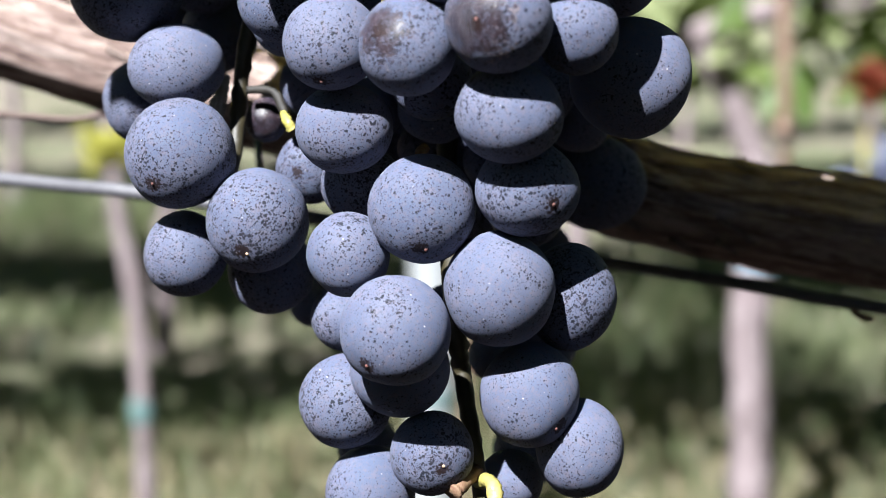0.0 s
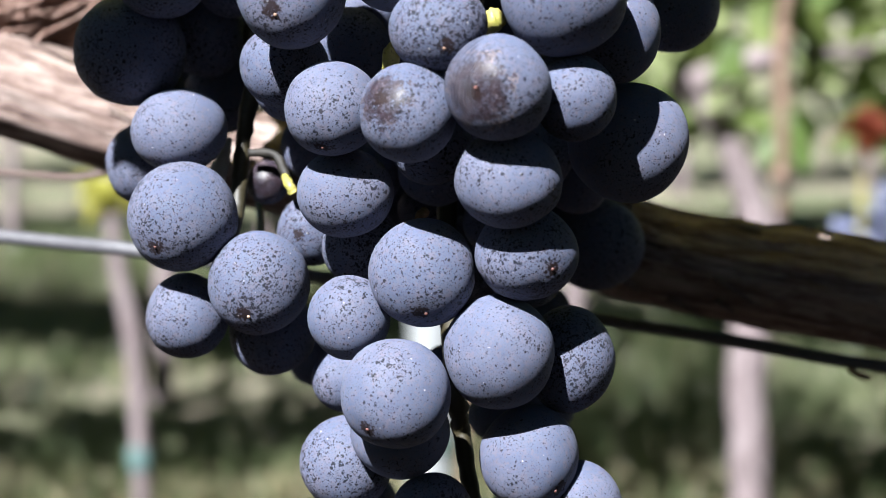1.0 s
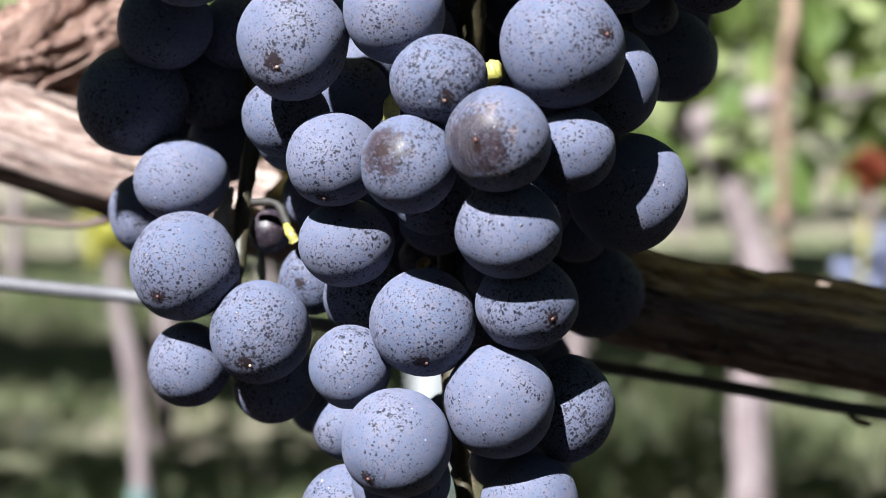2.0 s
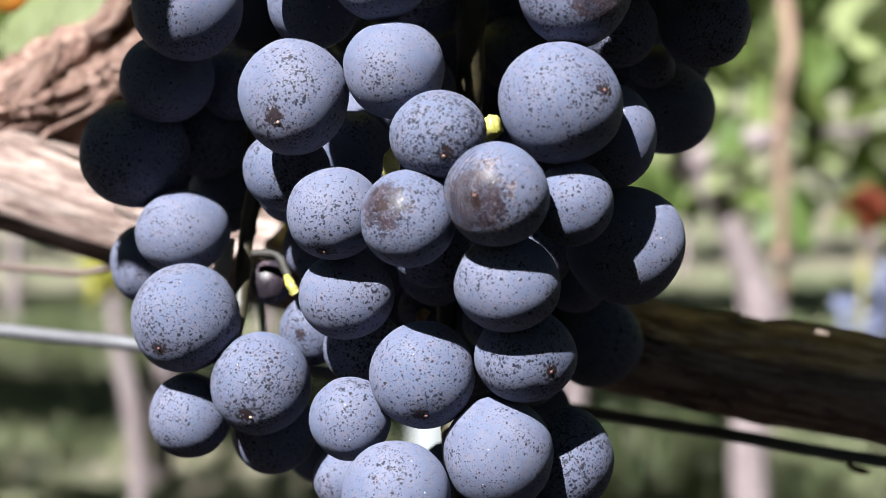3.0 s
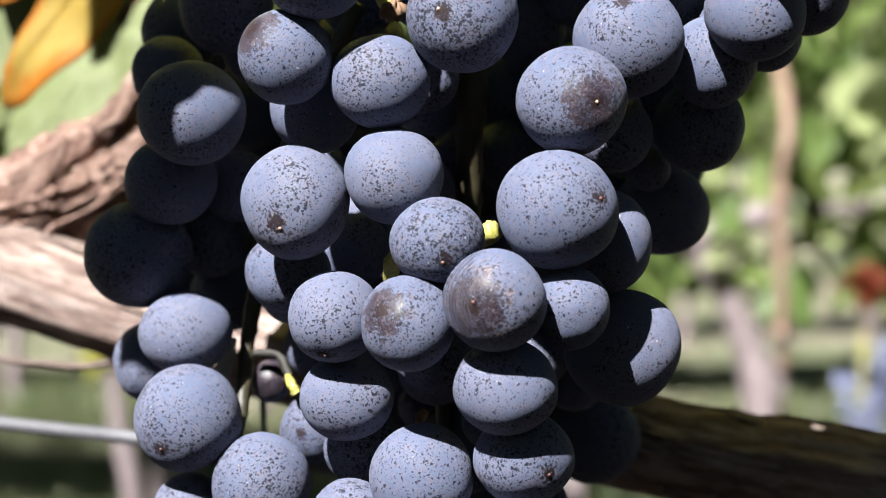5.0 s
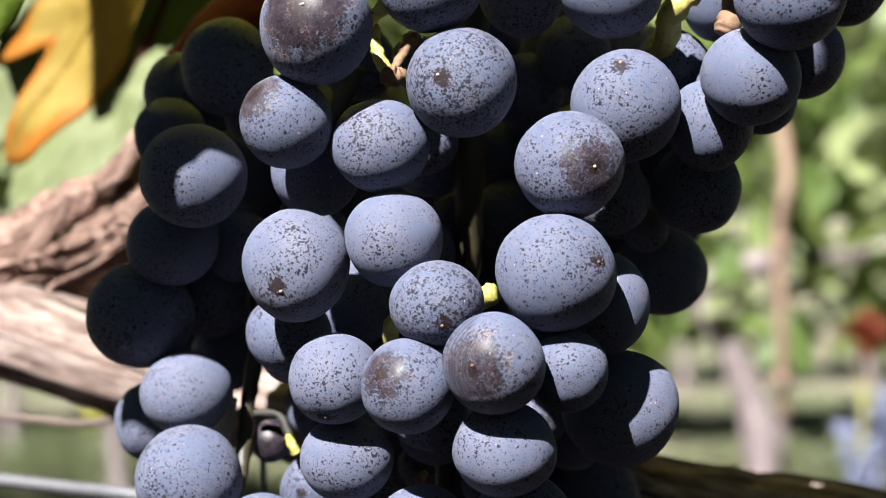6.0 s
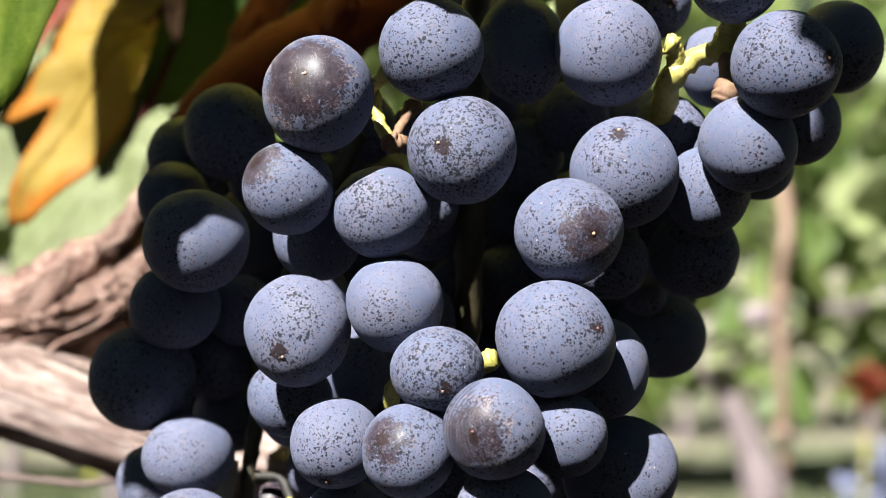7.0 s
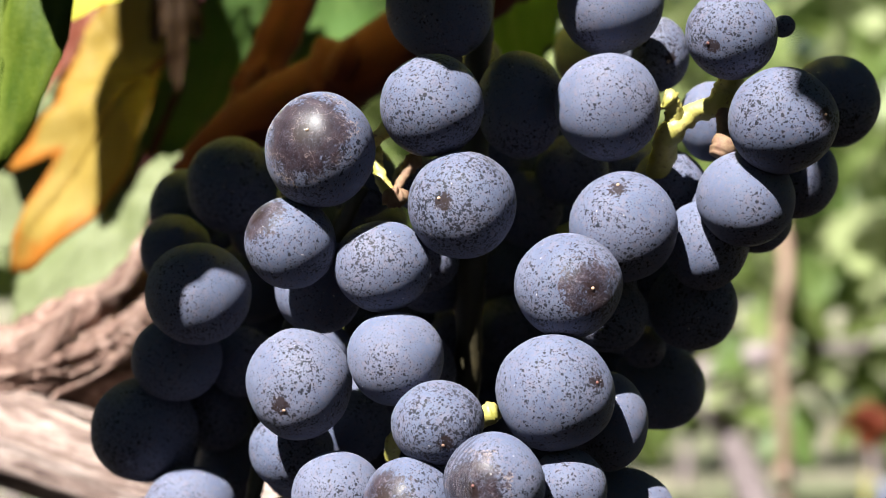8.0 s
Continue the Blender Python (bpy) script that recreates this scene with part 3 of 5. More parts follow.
tagged_tube("twig", "thin pale dry twig beside the vine arm", "twig", [(*(-0.1058, 0.3819, 0.9098), 0.0009), (*(-0.0899, 0.3780, 0.9088), 0.0008), (*(-0.0776, 0.3724, 0.9090), 0.0008), (*(-0.0634, 0.3689, 0.9141), 0.0009)], CANE, steps=6, sides=8, wobble=0.3)
tagged_tube("tendril", "short dry tendril hanging under the wire", "tendril", [(0.0828, 0.3445, 0.8725, 0.0005), (0.0844, 0.3445, 0.8713, 0.0007), (0.0859, 0.3445, 0.8708, 0.0008), (0.0875, 0.3445, 0.8705, 0.0004)], STEM_CORK, steps=6, sides=8, wobble=0.3)

tagged_tube("vine_tie", "thin teal string tied round the trellis wire", "tie", [(-0.0380, 0.352, 0.9100, 0.0006), (-0.0376, 0.348, 0.9050, 0.0007), (-0.0374, 0.350, 0.8985, 0.0007), (-0.0372, 0.352, 0.8890, 0.0006)], TIE_TEAL, steps=6, sides=8, wobble=0.2)

# ---- leaves beside the bunch ----
def face(p, ahead=(0, -1, 0), up=(0, 0, 1), spin=0.0):
    """A leaf's pose: its face turned towards ahead, its tip towards up turned by spin."""
    z = Vector(ahead).normalized()
    y = Vector(up)
    y = (y - z * y.dot(z)).normalized()
    x = y.cross(z)
    m = Matrix((x, y, z)).transposed().to_4x4()
    return Matrix.Translation(p) @ m @ pose(0, 0, 0, 0, 0, spin)


def hang(material, label, p, tip, ahead, **kw):
    """A leaf whose stalk end is at p and whose tip points to tip."""
    p, tip = Vector(p), Vector(tip)
    return leaf_thing(material, label, face(p, ahead, tip - p), (tip - p).length, **kw)


TORN = [(-180, 0.06), (-90, 0.05), (-60, 0.12), (-43, 0.30), (-36, 0.41), (-25, 0.53), (-18, 0.66), (-12, 0.80), (-4, 0.97), (0, 1.0), (4, 0.93), (9, 0.66), (13, 0.49), (17, 0.60), (22, 0.72),
        (25, 0.72), (31, 0.53), (38, 0.42), (56, 0.385), (85, 0.38), (108, 0.46), (118, 0.72), (126, 1.0), (138, 1.0), (147, 0.62), (160, 0.12), (180, 0.06)]
hang(LEAF_YELLOW, "yellow autumn vine leaf, torn and lobed, with an orange-brown rim", (-0.0750, 0.4200, 1.0178), (-0.1141, 0.4110, 0.9721), (-0.3, -1, 0.35), stalk=[(0.004, -0.012, -0.006), (0.012, -0.03, -0.01)], cup=0.10, fold=0.04, wave=0.13, seed=2, teeth=0.35, profile=TORN)
OVAL = [(-180, 0.03), (-90, 0.06), (-33, 0.30), (-22, 0.54), (-16, 0.70), (-10, 0.82), (-5, 0.91), (0, 1.0), (5, 0.91), (10, 0.82), (16, 0.70), (22, 0.54), (33, 0.30), (90, 0.06), (180, 0.03)]
hang(LEAF_FRESH, "fresh green vine leaf hanging beside the bunch", (-0.0780, 0.3050, 1.0516), (-0.0801, 0.3000, 0.9833), (-0.25, -1, 0.2), stalk=[(0, -0.02, 0.0)], cup=0.06, fold=0.04, wave=0.04, seed=5, vfold=-0.03, teeth=0.3, profile=OVAL)
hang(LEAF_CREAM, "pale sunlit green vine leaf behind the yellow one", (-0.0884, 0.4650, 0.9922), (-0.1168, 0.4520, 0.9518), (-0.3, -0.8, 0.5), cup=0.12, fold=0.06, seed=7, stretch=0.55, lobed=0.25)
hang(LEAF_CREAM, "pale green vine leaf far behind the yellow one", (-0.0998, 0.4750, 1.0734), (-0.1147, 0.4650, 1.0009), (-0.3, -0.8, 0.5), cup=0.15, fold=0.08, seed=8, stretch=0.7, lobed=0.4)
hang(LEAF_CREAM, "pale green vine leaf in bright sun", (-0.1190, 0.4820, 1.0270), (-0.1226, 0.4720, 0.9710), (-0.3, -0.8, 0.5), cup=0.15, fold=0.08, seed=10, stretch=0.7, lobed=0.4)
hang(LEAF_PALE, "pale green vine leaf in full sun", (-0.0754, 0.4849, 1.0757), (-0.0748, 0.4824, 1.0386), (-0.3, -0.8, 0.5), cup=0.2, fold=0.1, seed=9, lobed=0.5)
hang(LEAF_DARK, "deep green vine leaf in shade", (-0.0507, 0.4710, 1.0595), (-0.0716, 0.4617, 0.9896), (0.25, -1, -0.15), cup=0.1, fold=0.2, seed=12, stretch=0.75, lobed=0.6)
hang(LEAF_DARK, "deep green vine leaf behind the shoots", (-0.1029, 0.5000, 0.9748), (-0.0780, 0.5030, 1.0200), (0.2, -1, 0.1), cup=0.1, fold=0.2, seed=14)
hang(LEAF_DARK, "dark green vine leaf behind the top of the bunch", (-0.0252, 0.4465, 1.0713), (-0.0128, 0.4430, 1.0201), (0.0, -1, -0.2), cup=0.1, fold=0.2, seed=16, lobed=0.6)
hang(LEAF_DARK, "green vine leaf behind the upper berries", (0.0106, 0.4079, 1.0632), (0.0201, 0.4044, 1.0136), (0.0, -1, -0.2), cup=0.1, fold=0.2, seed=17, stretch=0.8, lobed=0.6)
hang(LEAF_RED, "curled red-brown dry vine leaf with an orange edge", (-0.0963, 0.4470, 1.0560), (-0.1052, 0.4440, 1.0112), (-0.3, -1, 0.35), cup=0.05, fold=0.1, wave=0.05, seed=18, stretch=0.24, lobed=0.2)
hang(LEAF_BROWN_SHADED, "dry brown hanging vine leaf, its shade put into the colour", (-0.0676, 0.4162, 1.0452), (-0.0660, 0.4139, 1.0127), (0.2, -1, 0.0), cup=0.2, fold=0.2, seed=19, stretch=0.3)

# leaves of the canopy over the bunch, out of view, added to cast shade
leaf_thing(LEAF_GREEN, "unseen green vine leaf added to shade the top of the bunch", face((-0.0268, 0.2690, 1.0538), (-0.25, -0.35, 1), (0.0, -1, 0), 17.8), 0.0567, cup=0.2, fold=0.15, seed=31, lobed=0.2, stretch=0.8)
leaf_thing(LEAF_GREEN, "unseen broad green vine leaf added to shade the bunch's shoulder", face((0.034, 0.100, 1.20), (-0.2, -0.3, 1), (-1, -0.1, 0)), 0.058, cup=0.2, fold=0.15, seed=33, lobed=0.3)
leaf_thing(LEAF_GREEN, "unseen broad green vine leaf added to shade the vine arm", face((0.044, 0.066, 1.205), (-0.2, -0.3, 1), (1, 0.15, 0)), 0.145, cup=0.2, fold=0.15, seed=36, lobed=0.2)
leaf_thing(LEAF_GREEN, "unseen green vine leaf added to shade the outer berries", face((-0.0842, 0.2390, 1.0410), (-0.2, -0.3, 1), (0, -1, 0), 10.2), 0.0359, stalk=((0, 0.0, 0.012), (0, -0.003, 0.03)), cup=0.15, fold=0.15, seed=35, lobed=0.05, teeth=0.3)
leaf_thing(LEAF_THIN, "unseen large thin green vine leaf added to shade the shoots", face((0.034, 0.350, 1.065), (-0.2, -0.25, 1), (-1, 0, 0)), 0.124, cup=0.15, fold=0.1, seed=38, stretch=0.7, lobed=0.05, teeth=0.2)

# two more unseen leaves, keeping sun off the yellow leaf and outer berries
hang(LEAF_OLIVE, "unseen thin olive green vine leaf added to shade the yellow one", (-0.1253, 0.3300, 1.1766), (-0.1233, 0.3250, 1.0920), SUN, cup=0.08, fold=0.05, seed=41, stretch=0.13, lobed=0.1, teeth=0.2)
leaf_thing(LEAF_GREEN, "unseen small green vine leaf added to shade the bunch's side", face((-0.067, 0.278, 1.045), (-0.2, -0.3, 1), (0.1, -1, 0)), 0.040, stalk=((0, 0.0, 0.012), (0, -0.003, 0.03)), cup=0.15, fold=0.15, seed=43, lobed=0.1, teeth=0.3, stretch=0.50)

# ---- the grape bunch ----
bunch = tagged(new("grape_bunch"), "ripe blue-black grape bunch with a pale waxy bloom", "grapes")
TOP = Vector((0.0056, 0.2906, 1.0199))
bunch.location = TOP
grape_count = 0


def grape(x, y, z, rx, ry, rz, tip=None, skin=None, nub_shown=True):
    """A berry at (x, y, z) from the bunch's top, its half-widths, and the way its tip points."""
    global grape_count
    grape_count += 1
    random.seed(grape_count)
    c = Vector((x, y, z))
    if tip is None:
        tip = (x * 12 + random.uniform(-0.5, 0.5), random.uniform(0.2, 0.9), random.uniform(-1.2, -0.6))
    turn = Vector(tip).to_track_quat("Z", "Y").to_matrix()
    spin = Matrix.Rotation(random.uniform(0, 6.28) if skin is not SKIN_RIDGED else 0.4, 3, "Z")
    turn = turn @ spin
    back = turn.transposed()
    bm = bmesh.new()
    bmesh.ops.create_uvsphere(bm, u_segments=44, v_segments=30, radius=1)
    off = Vector((grape_count * 3.7, 0, 0))
    for v in bm.verts:
        w = turn @ v.co
        g = 1 + 0.045 * noise.noise(w * 0.9 + off) + 0.012 * noise.noise(w * 2.4 + off)
        g -= 0.02 * max(0.0, v.co.z - 0.93) / 0.07
        v.co = back @ Vector((w.x * rx * g, w.y * ry * g, w.z * rz * g))
    top = max((v.co for v in bm.verts), key=lambda q: q.z).copy()
    finish(bm)
    ob = part("grape", bm, skin or SKIN, bunch, loc=Matrix.Translation(c) @ turn.to_4x4())
    if not nub_shown:
        return ob
    nub = bmesh.new()
    bmesh.ops.create_uvsphere(nub, u_segments=10, v_segments=6, radius=0.00028)
    for v in nub.verts:
        v.co = Vector((v.co.x * random.uniform(0.8, 1.2), v.co.y, v.co.z * 0.9))
    finish(nub)
    part("scar", nub, SCAR, ob, "pale brown tip scar", loc=top)
    return ob


grape(-0.01270, -0.04122, -0.13148, 0.00827, 0.00819, 0.00811, tip=(-0.49, -0.72, -0.50), skin=SKIN_TIP)
grape(-0.01244, -0.02950, -0.13975, 0.00774, 0.00774, 0.00774)
grape(-0.02120, -0.02182, -0.14710, 0.00746, 0.00755, 0.00764)
grape(-0.00739, -0.03081, -0.15303, 0.00655, 0.00655, 0.00655, tip=(0.23, -0.96, -0.14))
grape(-0.01732, -0.02211, -0.16174, 0.00725, 0.00725, 0.00725)
grape(0.00758, -0.03164, -0.14348, 0.00761, 0.00787, 0.00813, tip=(0.57, -0.69, -0.45))
grape(0.01540, -0.02953, -0.15256, 0.00684, 0.00723, 0.00763)
grape(0.00272, -0.03658, -0.12628, 0.00840, 0.00852, 0.00865)
grape(0.01381, -0.02682, -0.12916, 0.00716, 0.00777, 0.00838, tip=(0.48, -0.25, -0.84))
grape(-0.00895, -0.03523, -0.11436, 0.00804, 0.00808, 0.00813, tip=(-0.01, -0.78, -0.62), skin=SKIN_TIP)
grape(0.00654, -0.03815, -0.11085, 0.00760, 0.00735, 0.00711, tip=(0.48, -0.84, -0.24))
grape(-0.02006, -0.03090, -0.12197, 0.00633, 0.00642, 0.00651)
grape(-0.02170, -0.01150, -0.13564, 0.00575, 0.00566, 0.00556)
grape(-0.03524, -0.01744, -0.11868, 0.00809, 0.00822, 0.00836, tip=(-0.22, -0.85, -0.49))
grape(-0.04793, -0.01114, -0.12520, 0.00683, 0.00697, 0.00710)
grape(-0.03446, -0.00522, -0.12885, 0.00727, 0.00732, 0.00736)
grape(-0.04761, -0.01543, -0.10826, 0.00891, 0.00886, 0.00882, tip=(-0.38, -0.80, -0.46), skin=SKIN_TIP)
grape(-0.04944, -0.00504, -0.09512, 0.00797, 0.00751, 0.00704)
grape(-0.05875, 0.01189, -0.10205, 0.00631, 0.00671, 0.00710)
grape(-0.02796, -0.00134, -0.11220, 0.00588, 0.00592, 0.00597, tip=(-0.32, -0.95, -0.03), nub_shown=False)
grape(-0.01867, -0.01743, -0.11278, 0.00654, 0.00640, 0.00627)
grape(-0.02070, -0.02889, -0.10312, 0.00750, 0.00716, 0.00682)
grape(-0.02211, -0.03419, -0.08987, 0.00712, 0.00708, 0.00704, tip=(-0.18, -0.59, -0.79))
grape(-0.01063, -0.04516, -0.08997, 0.00705, 0.00705, 0.00705, tip=(-0.57, -0.75, 0.34), skin=SKIN_RUBBED, nub_shown=False)
grape(0.00176, -0.05071, -0.08611, 0.00741, 0.00741, 0.00741, tip=(-0.47, -0.88, -0.07), skin=SKIN_RIDGED)
grape(-0.00758, -0.02859, -0.09564, 0.00629, 0.00629, 0.00629)
grape(0.00357, -0.04434, -0.09936, 0.00776, 0.00752, 0.00728)
grape(0.01307, -0.04250, -0.08791, 0.00592, 0.00612, 0.00632)
grape(0.02277, -0.02520, -0.09550, 0.00937, 0.00929, 0.00920)
grape(0.02280, 0.02440, -0.11800, 0.00892, 0.00876, 0.00860)
grape(0.00820, -0.00287, -0.11959, 0.00625, 0.00597, 0.00568)
# this berry's shade is given by its dark skin colour
grape(-0.03599, 0.00410, -0.10461, 0.00365, 0.00375, 0.00385, tip=(-0.1, -0.9, 0.5), skin=SKIN_SHADED, nub_shown=False)
grape(0.00521, -0.02262, -0.15987, 0.00506, 0.00506, 0.00506)
grape(-0.05841, 0.00048, -0.08218, 0.00942, 0.00937, 0.00932)
grape(-0.03066, -0.01789, -0.08415, 0.00711, 0.00683, 0.00655)
grape(-0.03062, -0.00684, -0.08775, 0.00625, 0.00607, 0.00588)
grape(-0.02814, -0.03398, -0.07244, 0.00837, 0.00854, 0.00871, tip=(-0.27, -0.89, -0.35), skin=SKIN_TIP)
grape(-0.01295, -0.03649, -0.06837, 0.00760, 0.00743, 0.00726)
grape(-0.00651, -0.04349, -0.07785, 0.00700, 0.00671, 0.00642, tip=(0.19, -0.91, -0.37))
grape(0.01123, -0.04394, -0.07332, 0.00895, 0.00887, 0.00878, tip=(0.66, -0.72, 0.21))
grape(0.02021, -0.03156, -0.07841, 0.00622, 0.00704, 0.00786)
grape(0.01337, -0.04083, -0.05730, 0.00836, 0.00823, 0.00810, tip=(0.38, -0.92, -0.05), skin=SKIN_RUBBED)
grape(0.02192, -0.01957, -0.06172, 0.00612, 0.00621, 0.00630)
grape(0.03257, 0.00181, -0.07438, 0.00821, 0.00806, 0.00791)
grape(0.03646, -0.01376, -0.06035, 0.00761, 0.00761, 0.00761, tip=(0.90, -0.17, -0.41))
grape(0.03712, -0.02341, -0.05050, 0.00699, 0.00718, 0.00736)
grape(0.04186, -0.03370, -0.04349, 0.00763, 0.00763, 0.00763)
grape(0.04630, -0.04072, -0.03181, 0.00839, 0.00830, 0.00821, tip=(0.64, -0.77, 0.01))
grape(0.06074, -0.01324, -0.02575, 0.00756, 0.00770, 0.00785)
grape(0.05336, -0.01606, -0.03870, 0.00710, 0.00710, 0.00710)
grape(0.03913, -0.03714, -0.01803, 0.00711, 0.00711, 0.00711, tip=(-0.55, -0.74, -0.39))
grape(0.03173, -0.00691, -0.01682, 0.00529, 0.00592, 0.00656, tip=(0.22, -0.95, -0.22))
grape(0.03960, -0.01400, -0.02920, 0.00560, 0.00620, 0.00680)
grape(0.02055, -0.02995, -0.02863, 0.00838, 0.00851, 0.00865)
grape(0.02160, -0.02364, -0.01103, 0.00859, 0.00845, 0.00831)
grape(0.00726, -0.01712, -0.02665, 0.00755, 0.00826, 0.00897)
grape(-0.00732, -0.03844, -0.02934, 0.00811, 0.00803, 0.00794, skin=SKIN_RUBBED)
grape(-0.00631, -0.01983, -0.01099, 0.00890, 0.00880, 0.00871)
grape(-0.02446, -0.04017, -0.03640, 0.00857, 0.00875, 0.00892, tip=(-0.26, -0.94, 0.22), skin=SKIN_BARE)
grape(-0.00271, -0.03898, -0.04476, 0.00843, 0.00834, 0.00826, tip=(-0.35, -0.94, 0.02), skin=SKIN_TIP)
grape(-0.02937, -0.03716, -0.05050, 0.00700, 0.00708, 0.00717, tip=(-0.64, -0.54, 0.55), skin=SKIN_RUBBED, nub_shown=False)
grape(-0.01508, -0.03577, -0.05415, 0.00765, 0.00743, 0.00721)
grape(0.02275, -0.03143, -0.04782, 0.00858, 0.00867, 0.00876, tip=(-0.18, -0.74, 0.65))
grape(-0.04648, -0.01729, -0.05824, 0.00874, 0.00865, 0.00855)
grape(-0.04358, 0.00488, -0.03860, 0.00833, 0.00853, 0.00874)
grape(-0.05428, 0.02270, -0.04187, 0.00742, 0.00758, 0.00774)
grape(-0.05484, 0.01288, -0.05024, 0.00666, 0.00677, 0.00687)
grape(-0.05185, -0.00493, -0.06942, 0.00784, 0.00764, 0.00745)
grape(-0.02612, -0.01928, -0.05752, 0.00728, 0.00737, 0.00747)
grape(-0.00878, -0.00938, -0.05222, 0.00580, 0.00580, 0.00580)
grape(0.02907, -0.00551, -0.06742, 0.00379, 0.00379, 0.00379)
grape(-0.00965, -0.01613, -0.03981, 0.00454, 0.00463, 0.00473)
grape(-0.04751, 0.01311, -0.07987, 0.00709, 0.00709, 0.00709)
grape(-0.04538, 0.01954, -0.09044, 0.00684, 0.00684, 0.00684)
grape(-0.02118, -0.00569, -0.08116, 0.00665, 0.00665, 0.00665)
grape(0.00672, 0.01673, -0.05251, 0.00713, 0.00713, 0.00713)
grape(0.00666, 0.01435, -0.06473, 0.00668, 0.00668, 0.00668)
grape(-0.00843, 0.00374, -0.05519, 0.00644, 0.00644, 0.00644)
grape(-0.00854, 0.01382, -0.07180, 0.00668, 0.00668, 0.00668)
grape(-0.00695, -0.00330, -0.10147, 0.00635, 0.00635, 0.00635)
grape(-0.01867, 0.00048, -0.10189, 0.00644, 0.00644, 0.00644)
grape(0.02361, 0.00435, -0.09636, 0.00691, 0.00691, 0.00691)
grape(0.00921, 0.00633, -0.04282, 0.00673, 0.00673, 0.00673)
grape(0.01717, 0.00065, -0.03612, 0.00641, 0.00641, 0.00641)
grape(-0.02050, 0.00879, -0.03751, 0.00679, 0.00679, 0.00679)
grape(0.02672, 0.00862, -0.06222, 0.00677, 0.00677, 0.00677)
grape(-0.04173, 0.00650, -0.07030, 0.00631, 0.00631, 0.00631)
grape(0.03330, 0.00365, -0.05411, 0.00606, 0.00606, 0.00606)
grape(-0.02801, 0.00832, -0.09873, 0.00600, 0.00600, 0.00600)
grape(0.00376, -0.00013, -0.11065, 0.00624, 0.00624, 0.00624)
grape(-0.03873, 0.01604, -0.04541, 0.00695, 0.00695, 0.00695)
grape(0.00215, 0.00915, -0.03234, 0.00660, 0.00660, 0.00660)
grape(-0.01428, 0.01957, -0.08009, 0.00620, 0.00620, 0.00620)
grape(-0.02851, 0.00664, -0.06828, 0.00652, 0.00652, 0.00652)
grape(-0.02051, 0.00980, -0.07658, 0.00658, 0.00658, 0.00658)
grape(0.01726, 0.00614, -0.07539, 0.00650, 0.00650, 0.00650)
grape(0.00950, 0.00200, -0.09950, 0.00700, 0.00700, 0.00700)
grape(0.01768, 0.00770, -0.10505, 0.00536, 0.00536, 0.00536)
grape(0.02695, 0.01565, -0.09676, 0.00617, 0.00617, 0.00617)
grape(-0.00934, 0.01133, -0.11005, 0.00445, 0.00445, 0.00445)
grape(0.04794, -0.03353, -0.01629, 0.00187, 0.00183, 0.00178, skin=SKIN_BARE)
grape(0.05507, 0.01498, -0.03582, 0.00497, 0.00497, 0.00497)
grape(-0.01030, 0.00751, -0.09618, 0.00541, 0.00541, 0.00541)
grape(0.00642, 0.01029, -0.10858, 0.00541, 0.00541, 0.00541)
grape(-0.01525, -0.00559, -0.14767, 0.00534, 0.00534, 0.00534)
grape(0.05559, 0.00588, -0.02257, 0.00524, 0.00524, 0.00524)
grape(-0.00571, -0.00400, -0.08832, 0.00527, 0.00527, 0.00527)
grape(0.02655, -0.00625, -0.09928, 0.00516, 0.00516, 0.00516)
grape(0.02962, 0.01745, -0.01212, 0.00610, 0.00610, 0.00610)
grape(-0.00892, 0.00567, -0.02294, 0.00549, 0.00549, 0.00549)
grape(-0.05539, 0.00843, -0.06992, 0.00565, 0.00565, 0.00565)
grape(0.01596, -0.00162, -0.05571, 0.00504, 0.00504, 0.00504)
grape(0.04075, 0.01432, -0.05578, 0.00616, 0.00616, 0.00616)
grape(0.00767, -0.00876, -0.15042, 0.00506, 0.00506, 0.00506)
grape(0.01763, -0.00997, -0.15941, 0.00503, 0.00503, 0.00503)
grape(0.01665, 0.00832, -0.13777, 0.00543, 0.00543, 0.00543)
grape(-0.05375, 0.00513, -0.11175, 0.00546, 0.00546, 0.00546)
grape(0.00541, 0.00723, -0.09058, 0.00499, 0.00499, 0.00499)
grape(-0.02440, -0.00109, -0.05480, 0.00549, 0.00549, 0.00549)
grape(-0.00943, -0.00412, -0.07110, 0.00592, 0.00592, 0.00592)
grape(0.00869, -0.00887, -0.13226, 0.00543, 0.00543, 0.00543)
grape(0.01133, 0.00406, -0.02397, 0.00529, 0.00529, 0.00529)
grape(0.02517, 0.00449, -0.02485, 0.00512, 0.00512, 0.00512)
grape(-0.00886, 0.00165, -0.08012, 0.00538, 0.00538, 0.00538)
grape(0.05410, 0.00012, -0.03331, 0.00581, 0.00581, 0.00581)
grape(-0.02966, 0.00420, -0.03209, 0.00528, 0.00528, 0.00528)
grape(-0.02097, 0.00267, -0.15512, 0.00521, 0.00521, 0.00521)
grape(-0.01912, 0.00351, -0.17046, 0.00635, 0.00635, 0.00635)
grape(-0.03057, 0.00180, -0.08149, 0.00536, 0.00536, 0.00536)
grape(0.01568, 0.00862, -0.05432, 0.00554, 0.00554, 0.00554)
grape(-0.02071, 0.02496, -0.15771, 0.00582, 0.00582, 0.00582)
grape(-0.02609, 0.01985, -0.09701, 0.00606, 0.00606, 0.00606)
grape(0.00450, 0.02742, -0.09297, 0.00499, 0.00499, 0.00499)
grape(0.05498, 0.02566, -0.03652, 0.00551, 0.00551, 0.00551)
grape(-0.06288, 0.02433, -0.08040, 0.00551, 0.00551, 0.00551)
